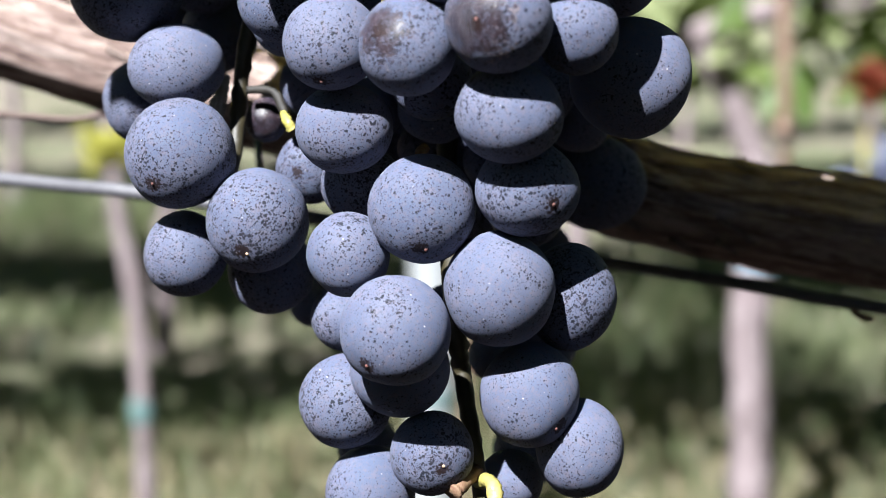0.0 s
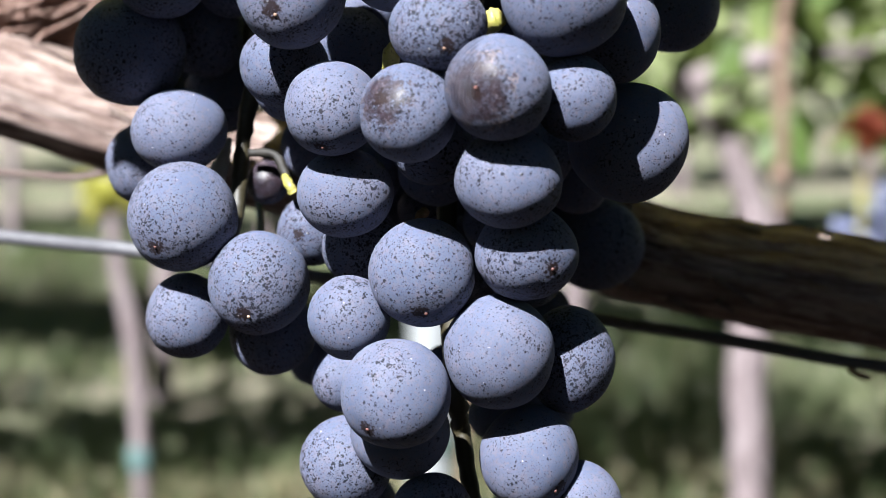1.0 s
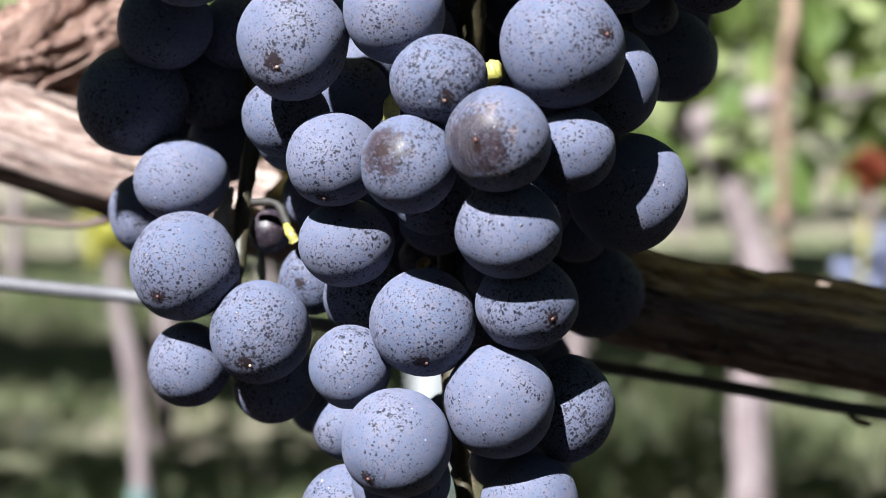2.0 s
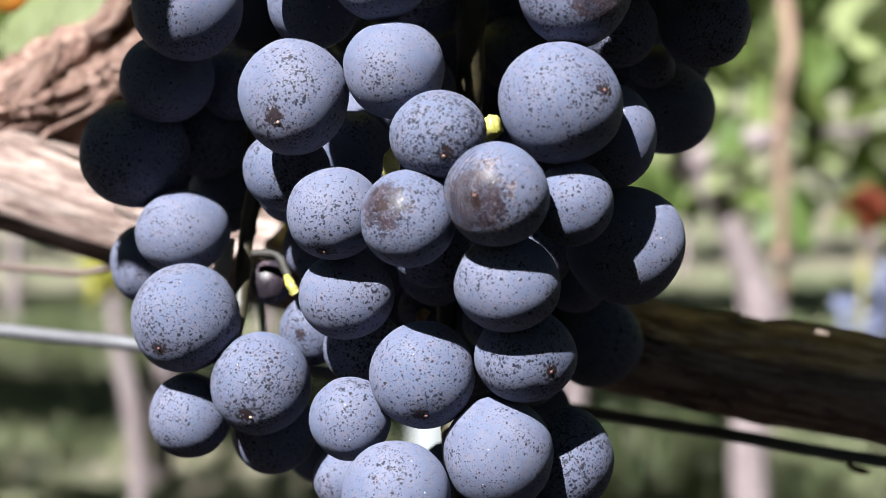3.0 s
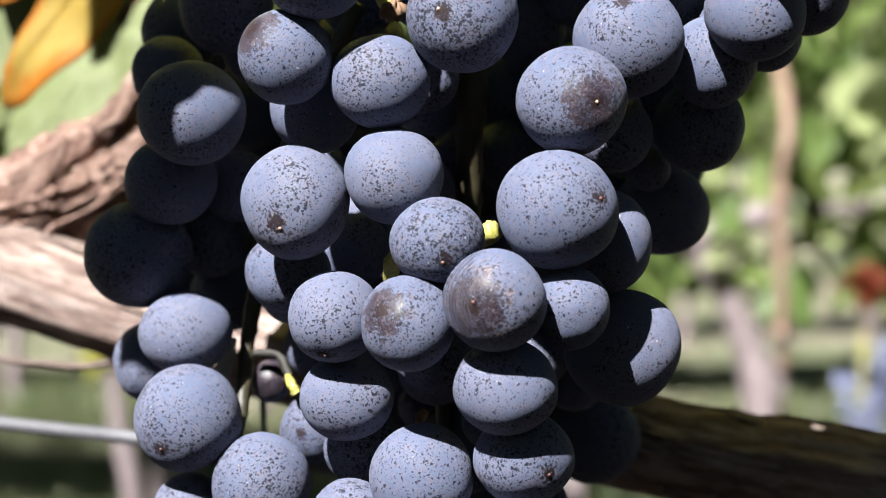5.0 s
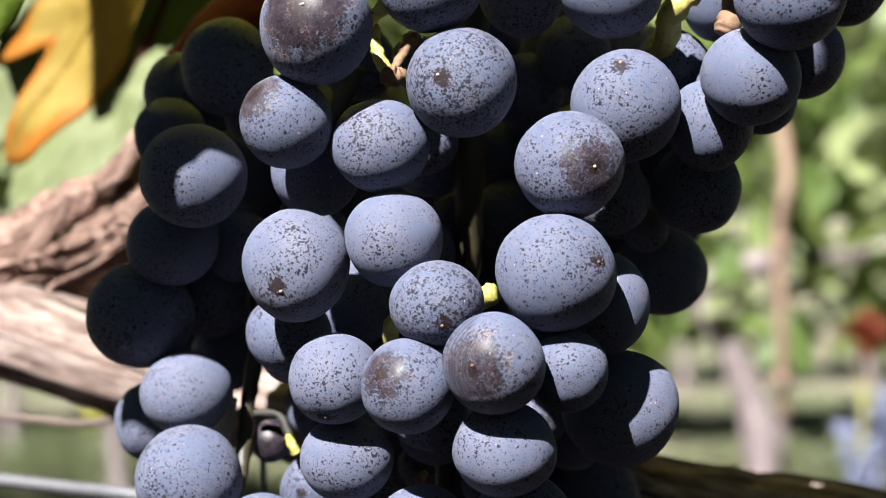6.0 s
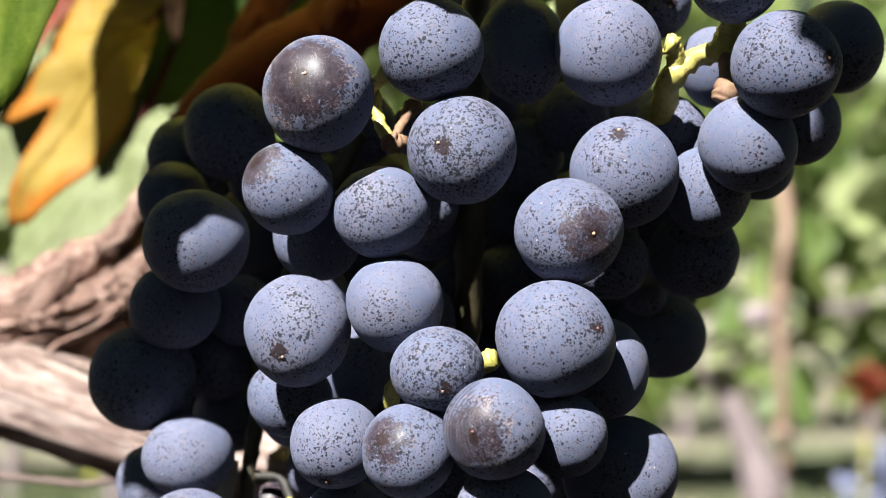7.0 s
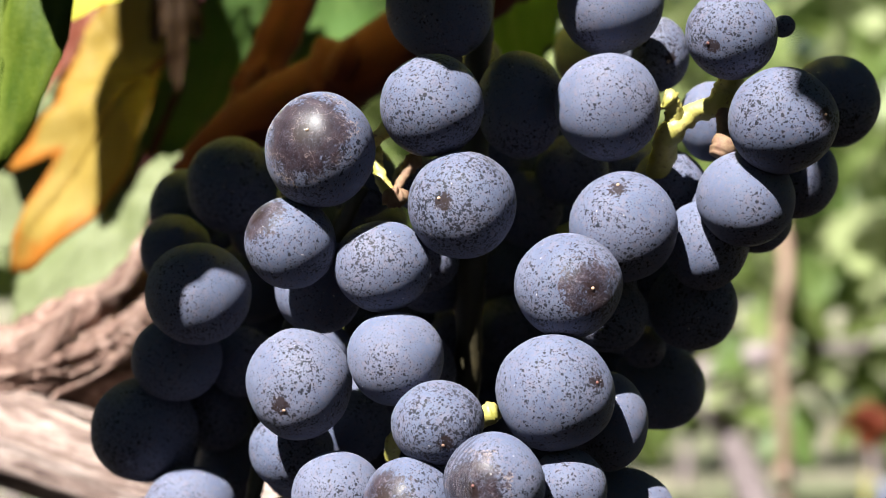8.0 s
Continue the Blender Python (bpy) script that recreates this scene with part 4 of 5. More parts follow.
grape(0.02222, 0.02585, -0.05444, 0.00599, 0.00599, 0.00599)
grape(0.00139, 0.02878, -0.03791, 0.00586, 0.00586, 0.00586)
grape(0.05933, 0.02147, -0.02285, 0.00553, 0.00553, 0.00553)
grape(0.01666, 0.03011, -0.11130, 0.00556, 0.00556, 0.00556)
grape(0.06267, 0.03268, -0.02712, 0.00507, 0.00507, 0.00507)
grape(0.00747, 0.02114, -0.15790, 0.00575, 0.00575, 0.00575)
grape(0.02482, 0.03334, -0.04575, 0.00499, 0.00499, 0.00499)
grape(0.03354, 0.01615, -0.07400, 0.00544, 0.00544, 0.00544)
grape(-0.03819, 0.01951, -0.12626, 0.00580, 0.00580, 0.00580)
grape(0.01843, 0.03045, -0.09553, 0.00537, 0.00537, 0.00537)
grape(-0.03358, 0.02094, -0.08868, 0.00560, 0.00560, 0.00560)
grape(-0.01671, 0.00968, -0.14866, 0.00536, 0.00536, 0.00536)
grape(0.01142, 0.01683, -0.10088, 0.00608, 0.00608, 0.00608)
grape(0.01171, 0.03295, -0.01751, 0.00549, 0.00549, 0.00549)
grape(-0.03244, 0.02554, -0.07087, 0.00580, 0.00580, 0.00580)
grape(0.02571, 0.02906, -0.10377, 0.00497, 0.00497, 0.00497)
grape(-0.02827, 0.02439, -0.02588, 0.00512, 0.00512, 0.00512)
grape(0.00872, 0.02260, -0.11549, 0.00524, 0.00524, 0.00524)
grape(0.01312, 0.03191, -0.06250, 0.00625, 0.00625, 0.00625)
grape(-0.05858, 0.02421, -0.10640, 0.00511, 0.00511, 0.00511)
grape(0.03607, 0.02693, -0.04827, 0.00545, 0.00545, 0.00545)
grape(-0.00558, 0.02006, -0.03793, 0.00511, 0.00511, 0.00511)
grape(0.00994, 0.03321, -0.04912, 0.00607, 0.00607, 0.00607)
grape(0.02903, 0.03194, -0.06005, 0.00514, 0.00514, 0.00514)
grape(0.00465, 0.02706, -0.10595, 0.00543, 0.00543, 0.00543)
grape(-0.03149, 0.02320, -0.05442, 0.00589, 0.00589, 0.00589)
grape(0.03859, 0.03386, -0.05702, 0.00545, 0.00545, 0.00545)
grape(0.01986, 0.02499, -0.07284, 0.00505, 0.00505, 0.00505)
grape(-0.02225, 0.02007, -0.11702, 0.00582, 0.00582, 0.00582)
grape(-0.02000, 0.01469, -0.17549, 0.00533, 0.00533, 0.00533)
grape(-0.05102, 0.02668, -0.07538, 0.00557, 0.00557, 0.00557)
grape(-0.05050, 0.02279, -0.05834, 0.00515, 0.00515, 0.00515)
grape(-0.04687, 0.03298, -0.03389, 0.00570, 0.00570, 0.00570)
grape(0.01735, 0.02641, -0.04257, 0.00626, 0.00626, 0.00626)
grape(-0.01430, 0.02959, -0.07660, 0.00501, 0.00501, 0.00501)
grape(0.01466, 0.01931, -0.13896, 0.00510, 0.00510, 0.00510)
grape(-0.01227, 0.02578, -0.05090, 0.00521, 0.00521, 0.00521)
grape(0.02878, 0.01759, -0.05163, 0.00559, 0.00559, 0.00559)
grape(-0.00387, 0.01354, -0.10273, 0.00525, 0.00525, 0.00525)
grape(-0.03631, 0.03199, -0.04468, 0.00541, 0.00541, 0.00541)
grape(-0.00796, 0.02902, -0.09505, 0.00603, 0.00603, 0.00603)
grape(0.02847, 0.03020, -0.01632, 0.00626, 0.00626, 0.00626)
grape(-0.00360, 0.03080, -0.08419, 0.00512, 0.00512, 0.00512)
grape(0.00058, 0.04493, -0.01098, 0.00622, 0.00622, 0.00622)
grape(0.02522, 0.04506, -0.00902, 0.00853, 0.00853, 0.00853)
grape(0.01794, 0.04391, -0.02555, 0.00849, 0.00849, 0.00849)
grape(0.03401, 0.04348, -0.03172, 0.00527, 0.00527, 0.00527)
grape(0.01104, 0.03198, -0.03274, 0.00819, 0.00819, 0.00819)
grape(0.02661, 0.03188, -0.03408, 0.00819, 0.00819, 0.00819)
grape(-0.02697, 0.04270, -0.04280, 0.00845, 0.00845, 0.00845)
grape(-0.01967, 0.03122, -0.04354, 0.00706, 0.00706, 0.00706)
grape(-0.04966, 0.04236, -0.04771, 0.00843, 0.00843, 0.00843)
grape(-0.00079, 0.04196, -0.05345, 0.00842, 0.00842, 0.00842)
grape(-0.04243, 0.03041, -0.05523, 0.00813, 0.00813, 0.00813)
grape(0.00084, 0.03004, -0.06040, 0.00812, 0.00812, 0.00812)
grape(-0.04041, 0.04130, -0.06291, 0.00840, 0.00840, 0.00840)
grape(-0.01079, 0.04136, -0.06195, 0.00726, 0.00726, 0.00726)
grape(-0.02251, 0.04128, -0.06320, 0.00726, 0.00726, 0.00726)
grape(-0.00350, 0.00872, -0.06580, 0.00472, 0.00472, 0.00472)
grape(0.02351, 0.04093, -0.06821, 0.00838, 0.00838, 0.00838)
grape(0.00220, 0.04059, -0.07295, 0.00837, 0.00837, 0.00837)
grape(0.02798, 0.02928, -0.07132, 0.00591, 0.00591, 0.00591)
grape(0.00357, 0.02861, -0.08095, 0.00502, 0.00502, 0.00502)
grape(-0.04336, 0.03980, -0.08429, 0.00834, 0.00834, 0.00834)
grape(0.01154, 0.03953, -0.08823, 0.00833, 0.00833, 0.00833)
grape(-0.01646, 0.03939, -0.09018, 0.00833, 0.00833, 0.00833)
grape(-0.05553, 0.03936, -0.09058, 0.00833, 0.00833, 0.00833)
grape(0.04086, 0.04104, -0.06656, 0.00507, 0.00507, 0.00507)
grape(-0.01445, 0.03789, -0.11167, 0.00815, 0.00815, 0.00815)
grape(-0.00370, 0.03763, -0.11540, 0.00595, 0.00595, 0.00595)
grape(-0.00033, 0.02584, -0.12059, 0.00787, 0.00787, 0.00787)
grape(0.00155, 0.03657, -0.13057, 0.00815, 0.00815, 0.00815)
grape(0.01324, 0.03639, -0.13310, 0.00595, 0.00595, 0.00595)
grape(-0.03059, 0.03577, -0.14189, 0.00507, 0.00507, 0.00507)
grape(-0.00007, 0.03883, -0.09811, 0.00794, 0.00794, 0.00794)
grape(-0.00494, 0.01310, -0.13921, 0.00465, 0.00465, 0.00465)
grape(0.01213, 0.03523, -0.14960, 0.00805, 0.00805, 0.00805)
grape(0.00365, 0.02377, -0.15016, 0.00483, 0.00483, 0.00483)
# hidden berries, added to stop sun reaching the arm behind
grape(0.02110, -0.00943, -0.05842, 0.00650, 0.00650, 0.00650)
grape(0.04094, -0.01385, -0.04895, 0.00550, 0.00550, 0.00550)
grape(0.04074, -0.01940, -0.04458, 0.00550, 0.00550, 0.00550)
grape(0.03300, -0.01000, -0.04000, 0.00650, 0.00650, 0.00650)
grape(0.04700, -0.01400, -0.04550, 0.00600, 0.00600, 0.00600)
grape(-0.02017, 0.03380, -0.17014, 0.00591, 0.00591, 0.00591)
grape(0.01090, 0.03372, -0.17120, 0.00701, 0.00701, 0.00701)

# ---- the bunch's stalks ----
def stalk(name, rows, material=None, label="", **kw):
    rows = [(x - TOP.x, y - TOP.y, z - TOP.z, r) for x, y, z, r in rows]
    return part(name, tube(rows, **{**dict(steps=8, sides=16, wobble=0.25, knots=0.35), **kw}), material or STEM, bunch, label)


# main and left side stalk carry their shade in the stem colour
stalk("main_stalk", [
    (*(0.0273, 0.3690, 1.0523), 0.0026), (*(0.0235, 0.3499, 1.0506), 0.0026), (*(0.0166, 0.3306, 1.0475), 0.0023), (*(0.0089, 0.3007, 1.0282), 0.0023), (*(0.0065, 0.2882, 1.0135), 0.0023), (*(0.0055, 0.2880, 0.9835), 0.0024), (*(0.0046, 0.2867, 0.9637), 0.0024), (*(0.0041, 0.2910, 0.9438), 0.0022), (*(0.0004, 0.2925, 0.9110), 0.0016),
    (*(0.0018, 0.2698, 0.8864), 0.0016), (*(0.0029, 0.2692, 0.8773), 0.0014), (*(0.0047, 0.2647, 0.8675), 0.0013), (*(0.0057, 0.2622, 0.8590), 0.0011)], STEM_SHADED)
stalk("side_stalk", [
    (*(-0.0143, 0.2878, 0.9805), 0.0014), (*(-0.0310, 0.2970, 0.9481), 0.0015), (*(-0.0329, 0.2958, 0.9318), 0.0014), (*(-0.0341, 0.2934, 0.9233), 0.0013), (*(-0.0345, 0.2889, 0.9142), 0.0013), (*(-0.0353, 0.2826, 0.9055), 0.0011)], STEM_SHADED)
stalk("side_stalk", [
    (*(0.0211, 0.2853, 0.9715), 0.0021), (*(0.0326, 0.2914, 0.9768), 0.0020), (*(0.0361, 0.2756, 0.9825), 0.0018), (*(0.0366, 0.2664, 0.9875), 0.0021), (*(0.0404, 0.2657, 0.9906), 0.0016), (*(0.0441, 0.2639, 0.9920), 0.0018), (*(0.0459, 0.2641, 0.9946), 0.0021), (*(0.0464, 0.2624, 0.9988), 0.0012)])
stalk("berry_stalk", [(*(0.0369, 0.2664, 0.9877), 0.0017), (*(0.0374, 0.2647, 0.9904), 0.0015), (*(0.0370, 0.2639, 0.9920), 0.0014), (*(0.0360, 0.2634, 0.9929), 0.0017), (*(0.0354, 0.2634, 0.9931), 0.0010)])
stalk("berry_stalk", [(*(0.0448, 0.2639, 0.9918), 0.0013), (*(0.0448, 0.2617, 0.9882), 0.0010), (*(0.0445, 0.2600, 0.9851), 0.0019), (*(0.0437, 0.2598, 0.9832), 0.0016)], STEM_CORK)
stalk("berry_stalk", [(*(-0.0059, 0.2657, 0.9910), 0.0012), (*(-0.0095, 0.2636, 0.9878), 0.0012), (*(-0.0123, 0.2653, 0.9852), 0.0011), (*(-0.0177, 0.2783, 0.9799), 0.0011)])
stalk("berry_stalk", [(*(-0.0111, 0.2663, 0.9853), 0.0010), (*(-0.0106, 0.2642, 0.9824), 0.0009), (*(-0.0099, 0.2626, 0.9799), 0.0010), (*(-0.0086, 0.2621, 0.9775), 0.0011)], knots=0.5)
stalk("berry_stalk", [(*(-0.0091, 0.2621, 0.9778), 0.0010), (*(-0.0082, 0.2617, 0.9770), 0.0016), (*(-0.0071, 0.2621, 0.9769), 0.0014), (*(-0.0062, 0.2632, 0.9776), 0.0008)], STEM_CORK, knots=0.6)
stalk("berry_stalk", [(*(-0.0077, 0.2633, 0.9779), 0.0007), (*(-0.0063, 0.2660, 0.9809), 0.0008), (*(-0.0051, 0.2680, 0.9831), 0.0013), (*(-0.0043, 0.2690, 0.9841), 0.0009)], STEM_CORK, knots=0.5)
stalk("berry_stalk", [(*(0.0057, 0.2584, 0.9415), 0.0011), (*(0.0069, 0.2538, 0.9428), 0.0015), (*(0.0081, 0.2529, 0.9435), 0.0014)])
stalk("berry_stalk", [(*(-0.0083, 0.2656, 0.9351), 0.0012), (*(-0.0079, 0.2629, 0.9379), 0.0013), (*(-0.0070, 0.2621, 0.9395), 0.0010)])
stalk("berry_stalk", [(-0.0266, 0.2872, 0.9170, 0.0006), (-0.0257, 0.2838, 0.9160, 0.0008), (-0.0248, 0.2836, 0.9146, 0.0008)])
# the near-black colour of this stalk stands in for shade
stalk("berry_stalk", [(-0.0329, 0.2900, 0.9207, 0.0007), (-0.0285, 0.2890, 0.9205, 0.0007), (-0.0262, 0.2872, 0.9167, 0.0008)], STEM_DEEP_SHADE)
stalk("berry_stalk", [(*(0.0057, 0.2624, 0.8617), 0.0012), (*(0.0075, 0.2567, 0.8628), 0.0011), (*(0.0078, 0.2547, 0.8605), 0.0013)])
stalk("berry_stalk", [(*(0.0053, 0.2625, 0.8631), 0.0011), (*(0.0030, 0.2577, 0.8625), 0.0010), (*(0.0013, 0.2557, 0.8618), 0.0013)], STEM_CORK, knots=0.5)
stalk("berry_stalk", [(*(-0.0030, 0.2717, 0.9129), 0.0007), (*(-0.0036, 0.2697, 0.9126), 0.0008), (*(-0.0039, 0.2678, 0.9122), 0.0006)], STEM_CORK)
# the pale dry bract between the berries
stalk("bract", [(-0.0400, 0.2955, 0.9140, 0.0017), (-0.0388, 0.2950, 0.9172, 0.0015), (-0.0375, 0.2943, 0.9205, 0.0010), (-0.0366, 0.2940, 0.9230, 0.0004)], BRACT, "pale dry bract", knots=0.1)

# ---- the next row of vines ----
def leaf_cloud(count, place, size, seed):
    """Many small lobed leaves in one mesh."""
    random.seed(seed)
    verts, faces = [], []
    for _ in range(count):
        p = Vector(place())
        s = random.uniform(*size)
        q = Euler((random.gauss(1.0, 0.5), random.gauss(0, 0.5), random.uniform(0, 6.28))).to_matrix()
        n = len(verts)
        pts = [(0, 0, 0.0), (0.45, -0.25, 0.06), (0.55, 0.2, 0.1), (0.38, 0.42, 0.02), (0.42, 0.75, 0.1), (0, 1.0, -0.05), (-0.42, 0.75, 0.1), (-0.38, 0.42, 0.02), (-0.55, 0.2, 0.1), (-0.45, -0.25, 0.06), (0, 0.45, -0.06)]
        verts += [p + q @ (Vector(v) * s) for v in pts]
        faces += [(n + 10, n + a, n + (a + 1) % 10) for a in range(10)]
    bm_me = bpy.data.meshes.new("leaves")
    bm_me.from_pydata(verts, [], faces)
    return bm_me


def cloud_part(name, count, place, size, seed, parent, material):
    me = leaf_cloud(count, place, size, seed)
    me.materials.append(material)
    ob = new(name, me)
    ob.parent = parent
    return tagged(ob, kind="stuff")


ROW = 2.5


def back_vine(x, thick, label, seed, rows, low, leaves):
    vine = tagged(new("grapevine"), label, "vine", "vines of the next row")
    vine.location = (x, ROW, 0)
    part("trunk", tube(rows, 8, 14, 0.25, 0.15, 0.25, seed), TRUNK, vine)
    top = rows[-1]
    for sgn in (-1, 1):
        part("arm", tube([(top[0], top[1], top[2] - 0.02, thick * 0.7), (top[0] + sgn * 0.15, 0.01, top[2] + 0.03, thick * 0.6), (top[0] + sgn * 0.5, 0.0, top[2] + 0.06, thick * 0.5)], 8, 10, 0.2, 0.1, 0.3, seed + sgn), TRUNK, vine)
    cloud_part("foliage", leaves, lambda: (random.uniform(-0.55, 0.55), random.gauss(0.16, 0.15), low + abs(random.gauss(0, 0.45))), (0.05, 0.10), seed, vine, CANOPY)
    return vine


back_vine(0.461, 0.03, "grapevine with a bent grey trunk and bright green foliage", 3,
          [(0.0, 0, -0.05, 0.036), (0.005, 0, 0.2, 0.031), (0.0, 0, 0.45, 0.029), (0.01, 0, 0.62, 0.026), (-0.04, 0, 0.76, 0.02), (-0.11, 0, 0.86, 0.018)], 0.74, 600)
back_vine(-0.465, 0.02, "slim grapevine with a grey trunk tied to a stake", 4,
          [(0.01, 0, -0.05, 0.017), (0.012, 0, 0.2, 0.014), (0.005, 0, 0.45, 0.0135), (-0.02, 0, 0.6, 0.012), (-0.03, 0, 0.8, 0.012)], 1.22, 420)
for i, x in enumerate((-3.2, -2.25, -1.35, 1.55, 2.6, 3.6)):
    back_vine(x, 0.025, "grapevine with a grey trunk and green foliage", 20 + i,
              [(0.0, 0, -0.05, 0.03), (0.01, 0, 0.3, 0.025), (-0.02, 0, 0.6, 0.023), (0.0, 0, 0.82, 0.02)], 0.95, 650 if x < 0 else 450)

def far_row(y, seed, leaf=CANOPY):
    row = tagged(new("grapevine_row"), "far row of green grapevines, across the grass or unseen behind", "vine row", "far vine rows")
    row.location = (0, y, 0)
    cloud_part("foliage", 5200, lambda: (random.uniform(-max(4.2, abs(y) * 0.7), max(4.2, abs(y) * 0.7)), random.gauss(0, 0.2), 1.0 + abs(random.gauss(0, 0.45))), (0.08, 0.15), seed, row, leaf)
    for k in range(-4, 5):
        part("trunk", tube([(k * 1.0 + 0.3, 0, -0.05, 0.03), (k * 1.0 + 0.33, 0, 0.4, 0.025), (k * 1.0 + 0.3, 0, 0.9, 0.022)], 5, 10, 0.2, 0.1, 0.2, seed + k), TRUNK, row)


far_row(4.1, 51)
far_row(6.6, 52)
far_row(9.2, 53)
# two unseen rows behind the camera, added to cut sky and bounced light
far_row(-1.9, 54, CANOPY_NEAR)
far_row(-4.1, 55, CANOPY_NEAR)

# shoots out of view that carry the added shading leaves
part("lateral_shoot", tube([(0.42, 0.40, 1.10, 0.004), (0.30, 0.26, 1.22, 0.0035), (0.15, 0.14, 1.215, 0.003), (0.038, 0.090, 1.203, 0.0022)], 10, 10, 0.1), SHOOT, cordon)
part("lateral_shoot", tube([(-0.42, 0.44, 1.10, 0.004), (-0.26, 0.43, 1.14, 0.0035), (-0.12, 0.39, 1.13, 0.003), (-0.027, 0.273, 1.060, 0.0015), (0.025, 0.327, 1.066, 0.0012)], 10, 10, 0.1), SHOOT, cordon)
part("lateral_shoot", tube([(-0.027, 0.273, 1.060, 0.0015), (-0.059, 0.266, 1.070, 0.0013), (-0.0862, 0.229, 1.0705, 0.0012)], 10, 10, 0.1), SHOOT, cordon)
# this vine's unseen canopy, over and behind the bunch, on its upright shoots
# added to hold sky light off the berries
for i in range(9):
    x = -0.9 + i * 0.22
    if -0.2 < x < 0.2:
        continue
    y = 0.40 - 0.1 * x
    part("upright_shoot", tube([(x, y, 0.90 + 0.08 * abs(x), 0.005), (x + 0.02, y + 0.06, 1.25, 0.005), (x - 0.02, y + 0.1, 1.85, 0.003)], 8, 8, 0.1), SHOOT, cordon)
cloud_part("foliage", 1700, lambda: (random.uniform(-1.5, 1.5), random.uniform(0.34, 0.75), random.uniform(1.16, 1.9)), (0.06, 0.11), 61, cordon, CANOPY_NEAR)

# ties, stake and post of the next row
def band(name, label, x, z, r, h, material, y=ROW):
    rows = [(x, y, z - h / 2, r * 0.9), (x, y, z - h / 3, r), (x, y, z + h / 3, r), (x, y, z + h / 2, r * 0.9)]
    return tagged(part(name, tube(rows, 4, 18, 0.08), material), label, "tie")


band("vine_tie", "teal plastic tie round a slim vine trunk", -0.456, 0.285, 0.018, 0.035, TIE_TEAL)
band("vine_tie", "light blue plastic tie round a vine trunk", 0.473, 0.52, 0.036, 0.03, TIE_BLUE)
sx = 0.44
ripe = tagged(new("vine_shoot"), "brown ripe shoot hanging in the next row", "shoot")
part("cane", tube([(sx + 0.01, ROW - 0.28, 0.68, 0.008), (sx, ROW - 0.3, 0.8, 0.009), (sx - 0.004, ROW - 0.3, 0.93, 0.009), (sx + 0.01, ROW - 0.28, 1.02, 0.009), (sx + 0.03, ROW, 1.2, 0.009)], 6, 12, 0.3, 0.1, 0.2), STAKE, ripe)
for z in (0.74, 0.84, 0.92):
    part("node", tube([(sx, ROW - 0.3, z - 0.012, 0.006), (sx, ROW - 0.3, z, 0.0125), (sx, ROW - 0.3, z + 0.012, 0.006)], 4, 10, 0.2), STAKE, ripe)
tagged_tube("trellis_wire", "trellis wire of the next row", "wire", [(-4, ROW, 0.84, 0.0016), (0, ROW, 0.82, 0.0016), (4, ROW, 0.84, 0.0016)], WIRE, steps=4, sides=8)


guard = tagged(new("vine_guard"), "white plastic grow tube round a young vine", "grow tube")
gx = -0.016
part("tube", tube([(gx, ROW, -0.05, 0.034), (gx, ROW, 0.2, 0.035), (gx, ROW, 0.45, 0.034), (gx, ROW, 0.60, 0.035)], 6, 24, 0.03), TIE_WHITE, guard)
part("stake", tube([(gx + 0.05, ROW, -0.1, 0.006), (gx + 0.05, ROW, 0.5, 0.006), (gx + 0.05, ROW, 0.95, 0.006)], 4, 10), STAKE, guard)
part("strap", tube([(gx, ROW, 0.30, 0.0365), (gx, ROW, 0.31, 0.037), (gx, ROW, 0.32, 0.0365)], 3, 24), TIE_TEAL, guard)


def far_bunch(x, z, label, n, seed):
    """A bunch of the next row, its berries packed in a tapering cluster."""
    random.seed(seed)
    ob = tagged(new("grape_bunch"), label, "grapes", "bunches of the next row")
    ob.location = (x, ROW - 0.24, z)
    bm = bmesh.new()
    bmesh.ops.create_icosphere(bm, subdivisions=2, radius=0.0085)
    finish(bm)
    first = part("grape", bm, GRAPE_FAR, ob)
    part("stalk", tube([(0, 0, 0.07, 0.003), (0, 0, 0.0, 0.003), (0, 0, -0.08, 0.002)], 4, 8), STEM, ob)
    for i in range(n):
        h = random.random() ** 0.8
        w = 0.042 * (1 - 0.75 * h)
        a = random.uniform(0, 6.28)
        at = (w * math.cos(a), w * math.sin(a), 0.01 - 0.15 * h)
        if i == 0:
            first.location = at
        else:
            g = first.copy()
            scene.collection.objects.link(g)
            g.location = at


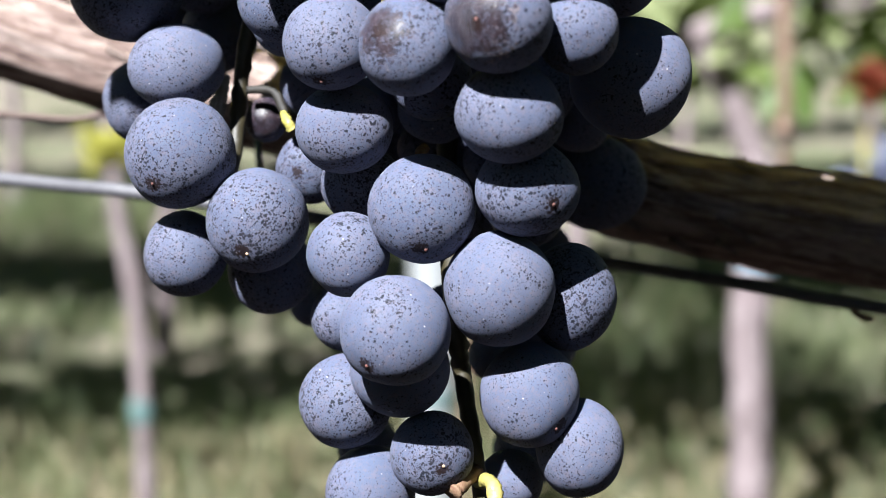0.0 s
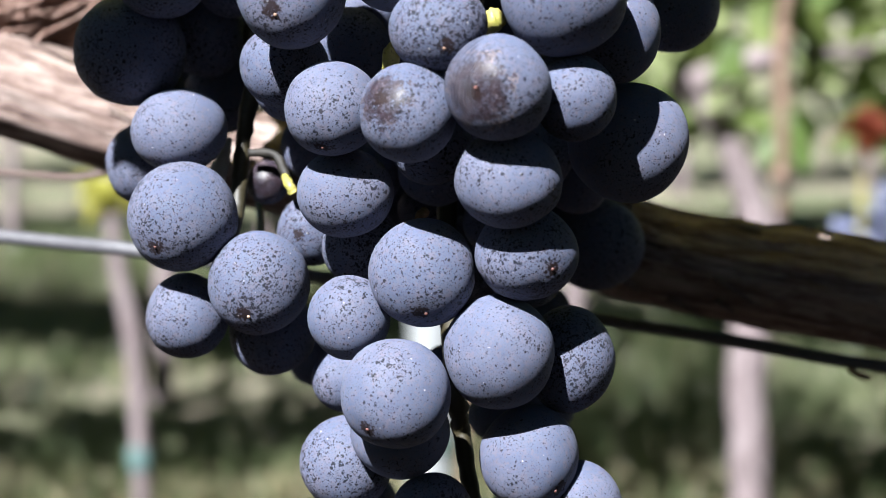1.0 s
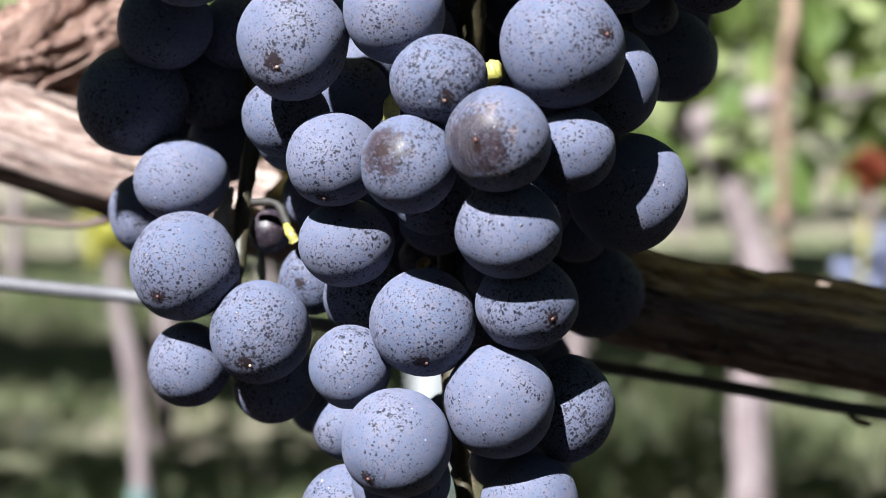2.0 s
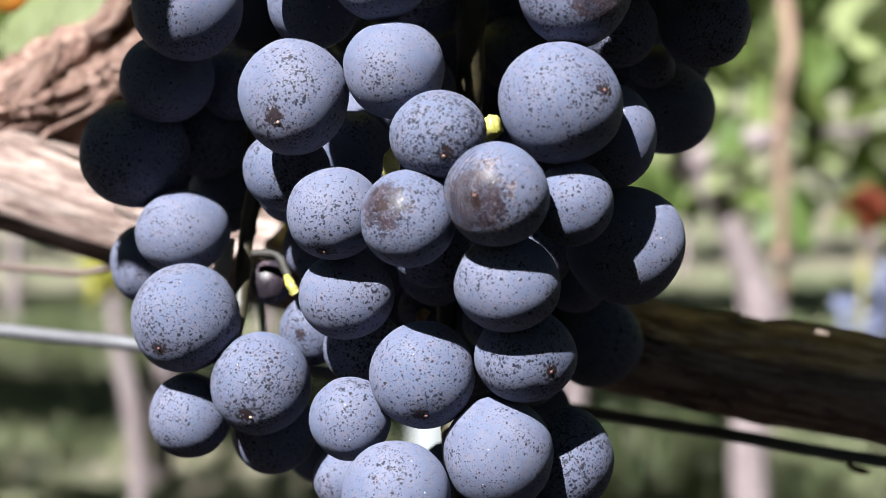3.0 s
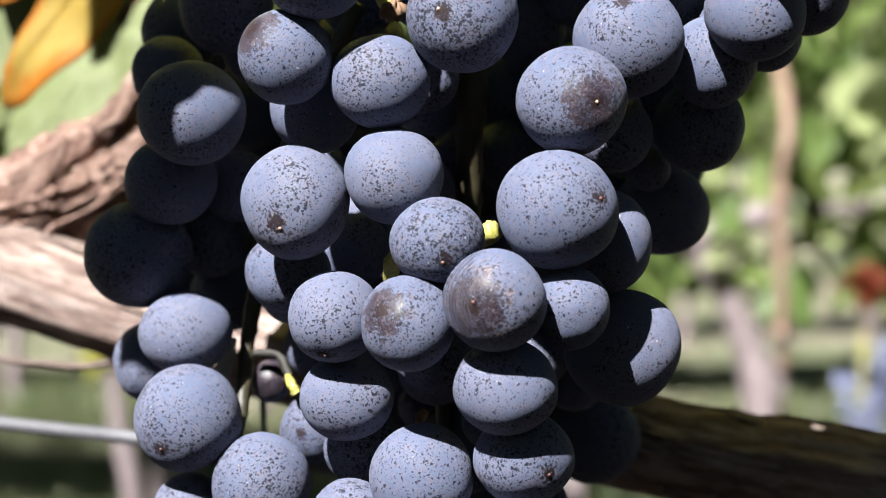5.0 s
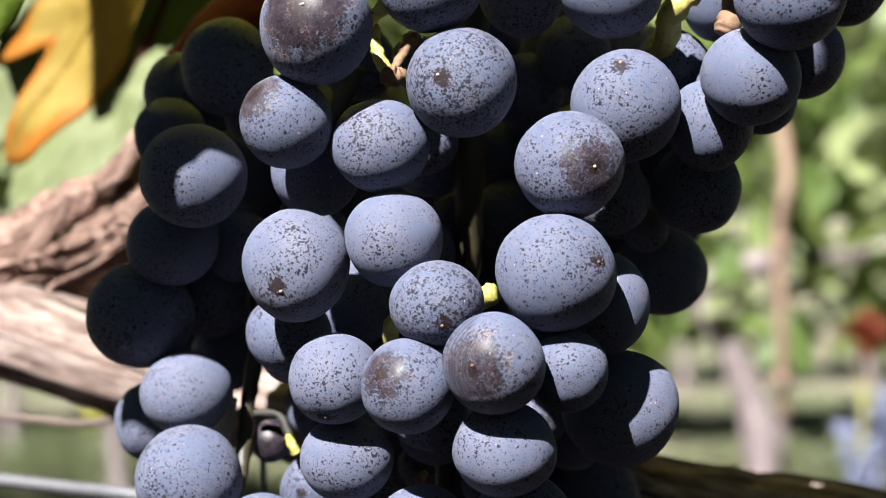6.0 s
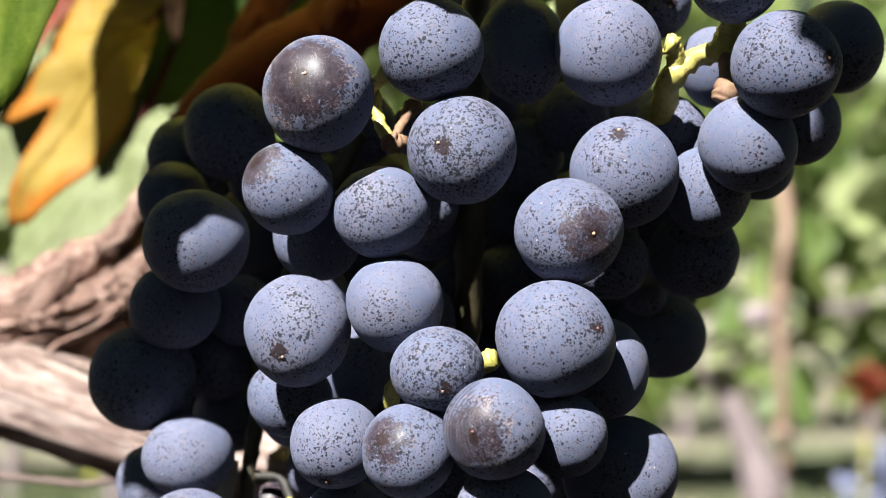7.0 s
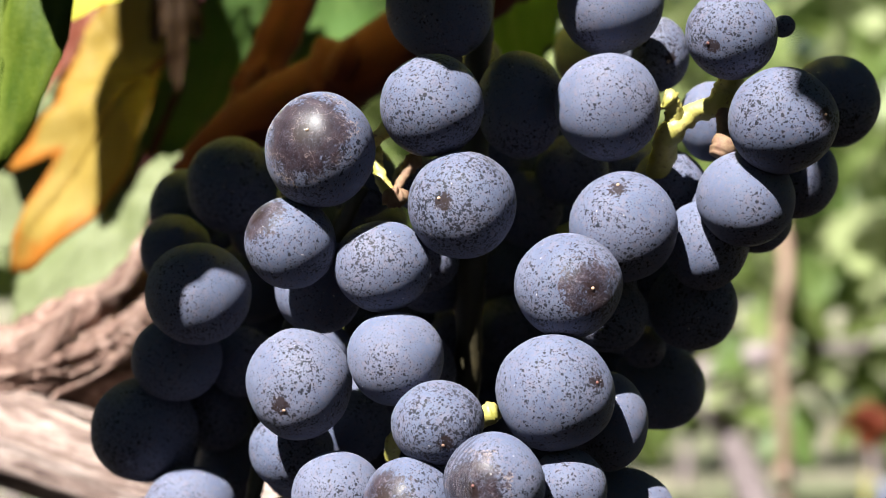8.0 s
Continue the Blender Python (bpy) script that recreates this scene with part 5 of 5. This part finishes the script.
far_bunch(0.562, 0.70, "blue-black grape bunch in the next row", 55, 3)
far_bunch(0.623, 0.72, "dusky grape bunch under green leaves", 45, 4)
red = new("red_leaves", leaf_cloud(7, lambda: (random.gauss(0.563, 0.02), ROW - 0.26, random.gauss(0.79, 0.015)), (0.03, 0.045), 9))
red.data.materials.append(LEAF_RED)
tagged(red, "red-brown autumn leaves over a bunch", "leaves", kind="stuff")
yel = new("yellow_leaves", leaf_cloud(6, lambda: (random.gauss(-0.457, 0.025), ROW - 0.2, random.gauss(0.70, 0.02)), (0.04, 0.065), 10))
yel.data.materials.append(CANOPY_YELLOW)
tagged(yel, "yellow-green hanging vine leaves", "leaves", kind="stuff")

# grass
def blades(count, xr, yr, h, seed, material, label):
    random.seed(seed)
    verts, faces = [], []
    for _ in range(count):
        x, y = random.uniform(*xr), random.uniform(*yr)
        z = 0.05 * noise.noise((x * 0.8, y * 0.8, 0)) - 0.02
        k = max(0.2, 1 + 1.6 * noise.noise((x * 1.1, y * 1.1, 4)))
        a, hh, w = random.uniform(0, 6.28), h * random.uniform(0.4, 1.2) * k, random.uniform(0.003, 0.007)
        lean = random.uniform(0.1, 0.7) * hh
        n = len(verts)
        dx, dy = math.cos(a), math.sin(a)
        b = random.uniform(0, 6.28)
        ex, ey = math.cos(b) * lean, math.sin(b) * lean
        verts += [(x - dx * w, y - dy * w, z), (x + dx * w, y + dy * w, z), (x + dx * w * 0.7 + ex * 0.35, y + dy * w * 0.7 + ey * 0.35, z + hh * 0.6),
                  (x - dx * w * 0.7 + ex * 0.35, y - dy * w * 0.7 + ey * 0.35, z + hh * 0.6), (x + ex, y + ey, z + hh)]
        faces += [(n, n + 1, n + 2, n + 3), (n + 3, n + 2, n + 4)]
    me = bpy.data.meshes.new("grass")
    me.from_pydata(verts, [], faces)
    me.materials.append(material)
    return tagged(new("grass", me), label, "grass", kind="stuff")


blades(18000, (-2.2, 2.2), (3.3, 7.5), 0.10, 3, GRASS, "patchy green and straw-coloured grass between the rows")
blades(5000, (-1.6, 1.6), (1.9, 3.3), 0.09, 4, GRASS, "green grass along the next row of vines")
blades(16000, (-1.6, 1.6), (2.3, 3.5), 0.05, 5, STRAW, "short dry straw-coloured grass along the next row")
